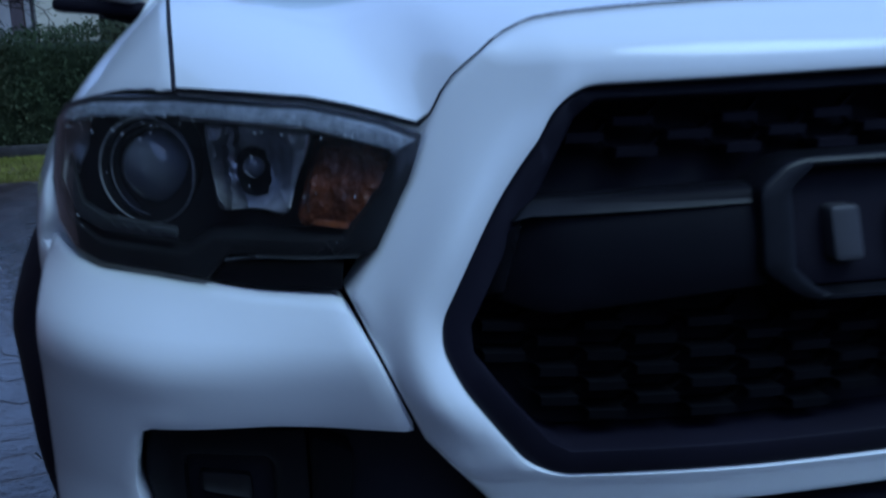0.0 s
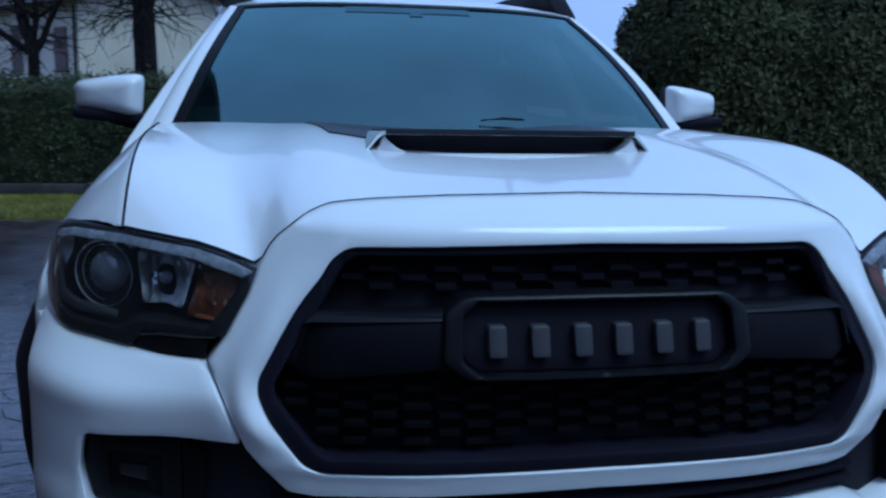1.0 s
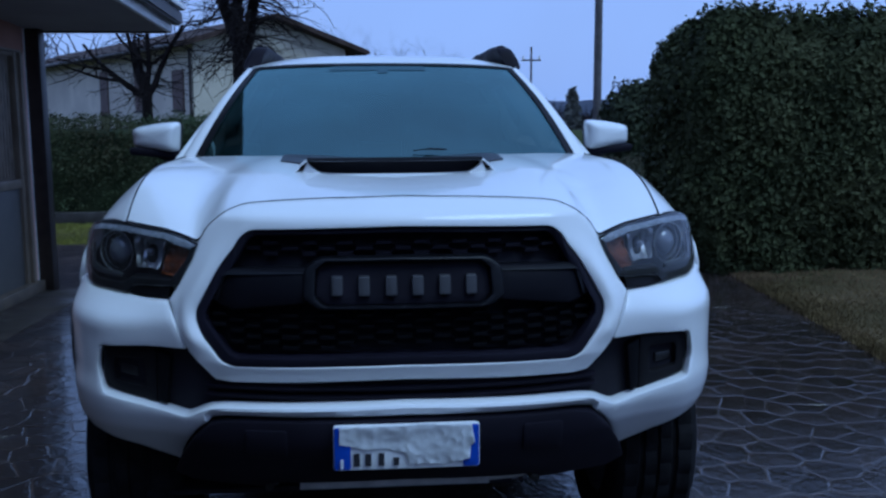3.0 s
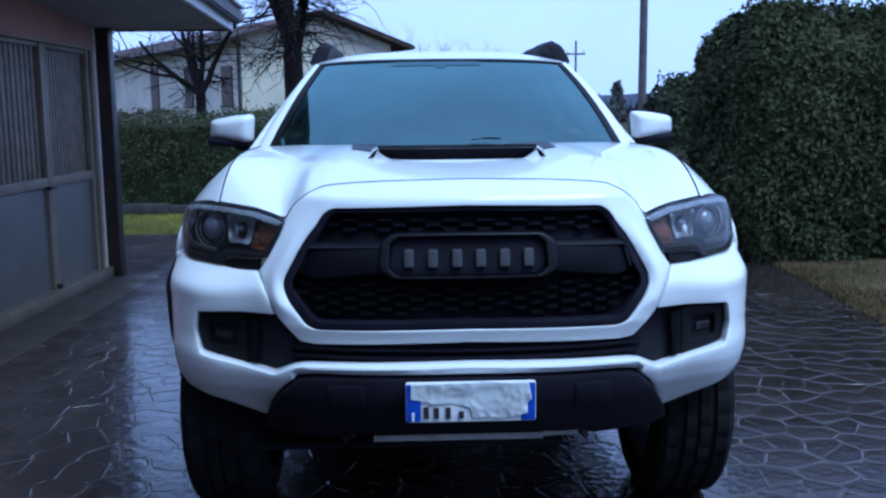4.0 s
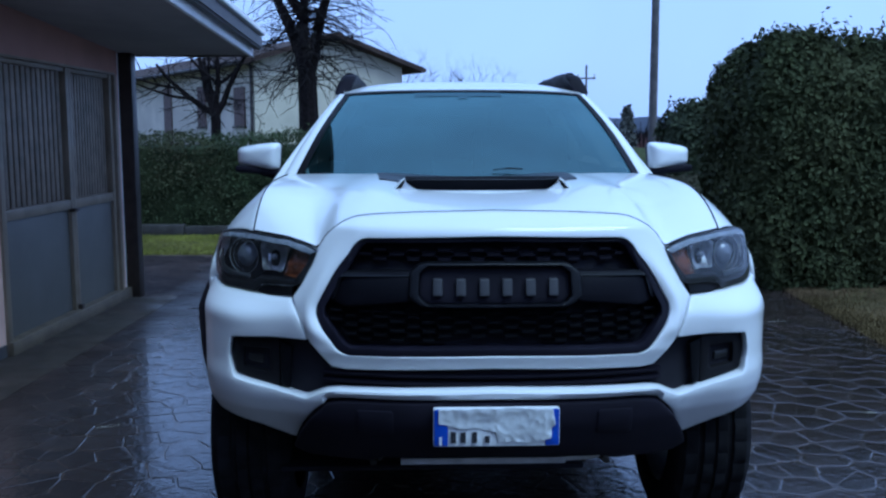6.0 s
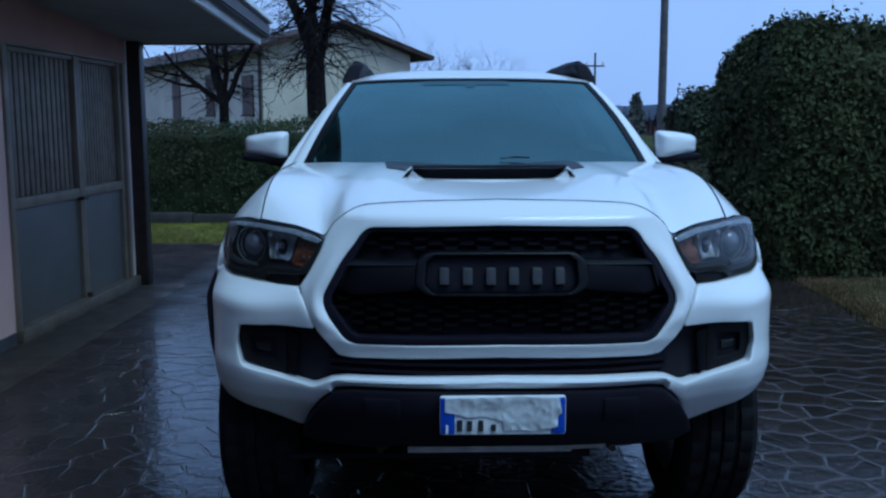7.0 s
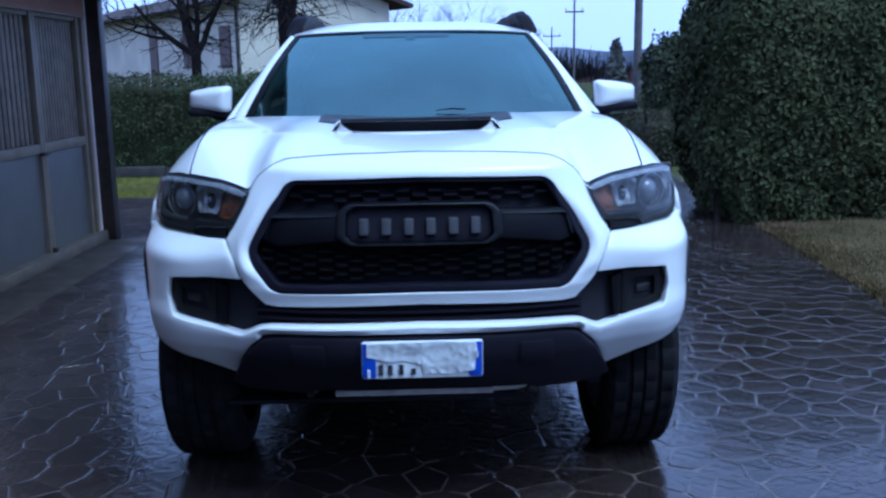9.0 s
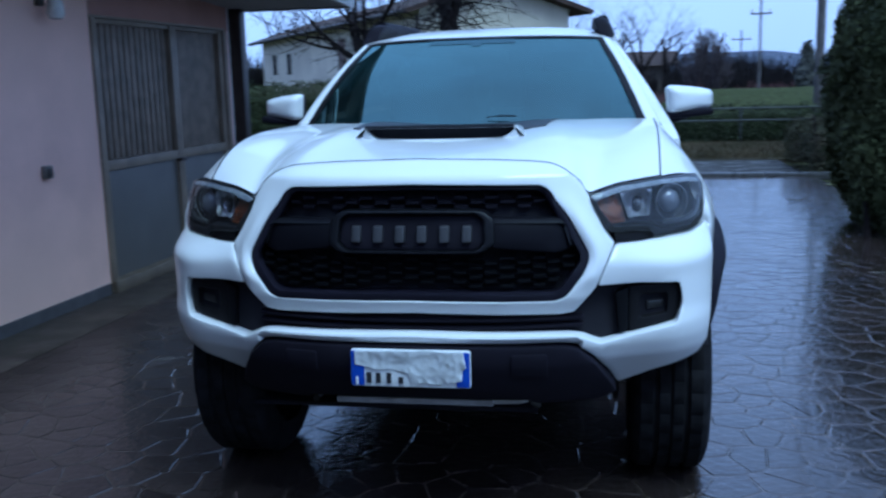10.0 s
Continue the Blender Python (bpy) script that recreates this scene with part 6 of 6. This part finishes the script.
for b0, b1, z0, z1, shut in ((.9, 2.0, 1.7, 3.2, 1), (5.2, 6.2, 1.7, 3.4, 1), (9.7, 10.8, .9, 3.5, 1), (20.5, 21.3, 2.05, 3.15, 0), (24.2, 25.0, 2.05, 3.15, 0)):
    w = part("window", block(bmesh.new(), O, EX, EY, -.02, .02, b0, b1, z0, z1), SHUTTER if shut else VOID, house, "closed brown shutters" if shut else "narrow dark window")
    part("sill", block(bmesh.new(), O, EX, EY, -.10, -.0, b0 - .08, b1 + .08, z0 - .08, z0 - .005), CONCRETE, w)
    if shut:
        part("shutter_leaf", block(bmesh.new(), O, EX, EY, -.06, -.022, b0 + .02, (b0 + b1) / 2 - .01, z0 + .02, z1 - .02), SHUTTER, w)
        part("shutter_leaf", block(bmesh.new(), O, EX, EY, -.06, -.022, (b0 + b1) / 2 + .01, b1 - .02, z0 + .02, z1 - .02), SHUTTER, w)
    else:
        part("frame", block(bmesh.new(), O, EX, EY, -.05, -.021, b0 - .05, b0 + .03, z0, z1), BROWN_METAL, w)
        part("frame", block(bmesh.new(), O, EX, EY, -.05, -.021, b1 - .03, b1 + .05, z0, z1), BROWN_METAL, w)

yellow = thing("yellow_house", (28.73, 41, 0), "yellow rendered house with a low tiled gable roof far off", "house")
CO, GE, LE = Vector((28.73, 41, 0)), Vector((-.97, .25, 0)).normalized(), Vector((.75, .66, 0)).normalized()
bm = bmesh.new()
prof = [(0, 0), (6, 0), (6, 2.66), (3, 3.35), (0, 2.66)]
f0 = [bm.verts.new(CO + GE * a + Vector((0, 0, z))) for a, z in prof]
f1 = [bm.verts.new(CO + GE * a + LE * 5.2 + Vector((0, 0, z))) for a, z in prof]
bm.faces.new(f0), bm.faces.new(f1[::-1])
for k in range(5):
    bm.faces.new((f0[k - 1], f0[k], f1[k], f1[k - 1]))
part("wall", bm, YELLOW, yellow)
for a0, a1 in ((-.35, 3), (6.35, 3)):
    bm = bmesh.new()
    z0, z1 = 2.66 - .35 * .23, 3.35
    vs = [bm.verts.new(CO + GE * a + LE * b + Vector((0, 0, z + dz))) for dz in (.02, .15) for a, z, b in ((a0, z0, -.3), (a1, z1, -.3), (a1, z1, 5.5), (a0, z0, 5.5))]
    for f in ((0, 1, 2, 3), (4, 5, 6, 7), (0, 1, 5, 4), (1, 2, 6, 5), (2, 3, 7, 6), (3, 0, 4, 7)):
        bm.faces.new([vs[k] for k in f])
    part("roof", bm, ROOF, yellow, smooth=0)
w = part("window", block(bmesh.new(), CO, GE, LE, -.03, .02, .7, 1.7, 1.42, 2.05), VOID, yellow)
for b in (.55, 1.45):
    part("shutter_leaf", block(bmesh.new(), CO, GE, LE, -.07, -.031, b, b + .4, 1.40, 2.07), SHUTTER, w)
redroof = thing("far_house", (2.4, 52, 0), "low far house with a brick-red roof", "house")
part("wall", block(bmesh.new(), Vector((.9, 52, 0)), Vector((1, 0, 0)), Vector((0, 1, 0)), 0, 3, 0, 6, 0, 1.9), RUST_WALL, redroof)
bm = bmesh.new()
low = [bm.verts.new(p) for p in ((.5, 51.5, 1.9), (4.3, 51.5, 1.9), (4.3, 58.5, 1.9), (.5, 58.5, 1.9))]
up = [bm.verts.new(p) for p in ((.5, 55, 2.75), (4.3, 55, 2.75))]
for f in ((low[0], low[1], up[1], up[0]), (low[2], low[3], up[0], up[1]), (low[1], low[2], up[1]), (low[3], low[0], up[0])):
    bm.faces.new(f)
part("roof", bm, ROOF, redroof, smooth=0)

boundary = thing("panel_fence", (8, 14, 0), "brown panel fence behind the garden", "fence")
for k in range(5):
    part("fence_panel", boxed((6.6 + k * 1.5, 13.0, 0), (6.6 + k * 1.5 + 1.47, 13.06, 1.08), .01), RUST_WALL, boundary)
car = thing("parked_car", (12.15, 18.0, 0), "white parked hatchback behind the brown panel fence", "car")


def car_body(prof, half, tuck):
    """A loft along the car's length: prof of (y, low, high); sides drawn in towards the top."""
    bm, rings = bmesh.new(), []
    for y, lo_z, hi_z in prof:
        ring = []
        for a, b in ((-1, 0), (-1.0, .35), (-.97, .8), (-.86, 1), (.86, 1), (.97, .8), (1.0, .35), (1, 0)):
            ring.append(bm.verts.new((12.15 + a * half * (1 - tuck * b), 18.0 + y, lo_z + (hi_z - lo_z) * b)))
        rings.append(ring)
    for p, q in zip(rings, rings[1:]):
        for k in range(8):
            bm.faces.new((p[k - 1], p[k], q[k], q[k - 1]))
    bm.faces.new(rings[0]), bm.faces.new(rings[-1][::-1])
    return bm


part("body", car_body([(-2.0, .35, .62), (-1.9, .22, .78), (-1.0, .22, 1.10), (1.7, .22, 1.14), (1.95, .25, .95)], .84, .05), PAINT, car)
part("window_band", car_body([(-1.0, 1.15, 1.17), (-.35, 1.15, 1.50), (1.3, 1.15, 1.50), (1.75, 1.15, 1.20)], .78, .16), PANE, car)
part("roof", car_body([(-.38, 1.48, 1.52), (-.1, 1.49, 1.57), (.9, 1.49, 1.58), (1.35, 1.48, 1.52)], .66, .12), PAINT, car)
for sgn in (1, -1):
    part("headlight", boxed((12.15 + sgn * .62 - .15, 16.06, .60), (12.15 + sgn * .62 + .15, 16.16, .74), .03), TRIM_SILVER, car)
    for y in (-1.25, 1.25):
        part("wheel", lathe(bmesh.new(), [(-.1, .02), (-.1, .28), (-.08, .3), (.08, .3), (.1, .28), (.1, .02)], (12.15 + sgn * .76, 18.0 + y, .30), "x", 28), RUBBER, car)
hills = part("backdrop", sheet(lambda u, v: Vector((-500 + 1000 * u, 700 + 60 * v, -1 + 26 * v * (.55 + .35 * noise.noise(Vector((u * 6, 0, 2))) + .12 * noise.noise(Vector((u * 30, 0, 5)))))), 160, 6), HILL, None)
tagged(hills, "low wooded hills on the horizon", "hills", kind="structure")

# ---- paving stones, nearest ones singly ----
r = random.Random(12)
rest = bmesh.new()
count = 0
for c, poly in paving_cells:
    if not (left_x(c.y) + .36 < c.x < edge_x(min(c.y, 7.4)) + .02) or not -8.8 < c.y < drive_end(c.x) - .05:
        continue
    got = stone_verts(c, poly, r)
    if got is None:
        continue
    near = .1 < c.y < 2.6 and .95 < abs(c.x) < 2.6
    if near and count < 300:
        bm = bmesh.new()
        o = Vector((c.x, c.y, 0))
        stone_bm(bm, *got, o)
        ob = part("paving_stone", bm, STONE, None, smooth=0)
        ob.location = o
        ob.parent = bed
        count += 1
    else:
        stone_bm(rest, *got)
tagged(part("paving_stones", rest, STONE_REST, bed, smooth=0), kind="stuff")
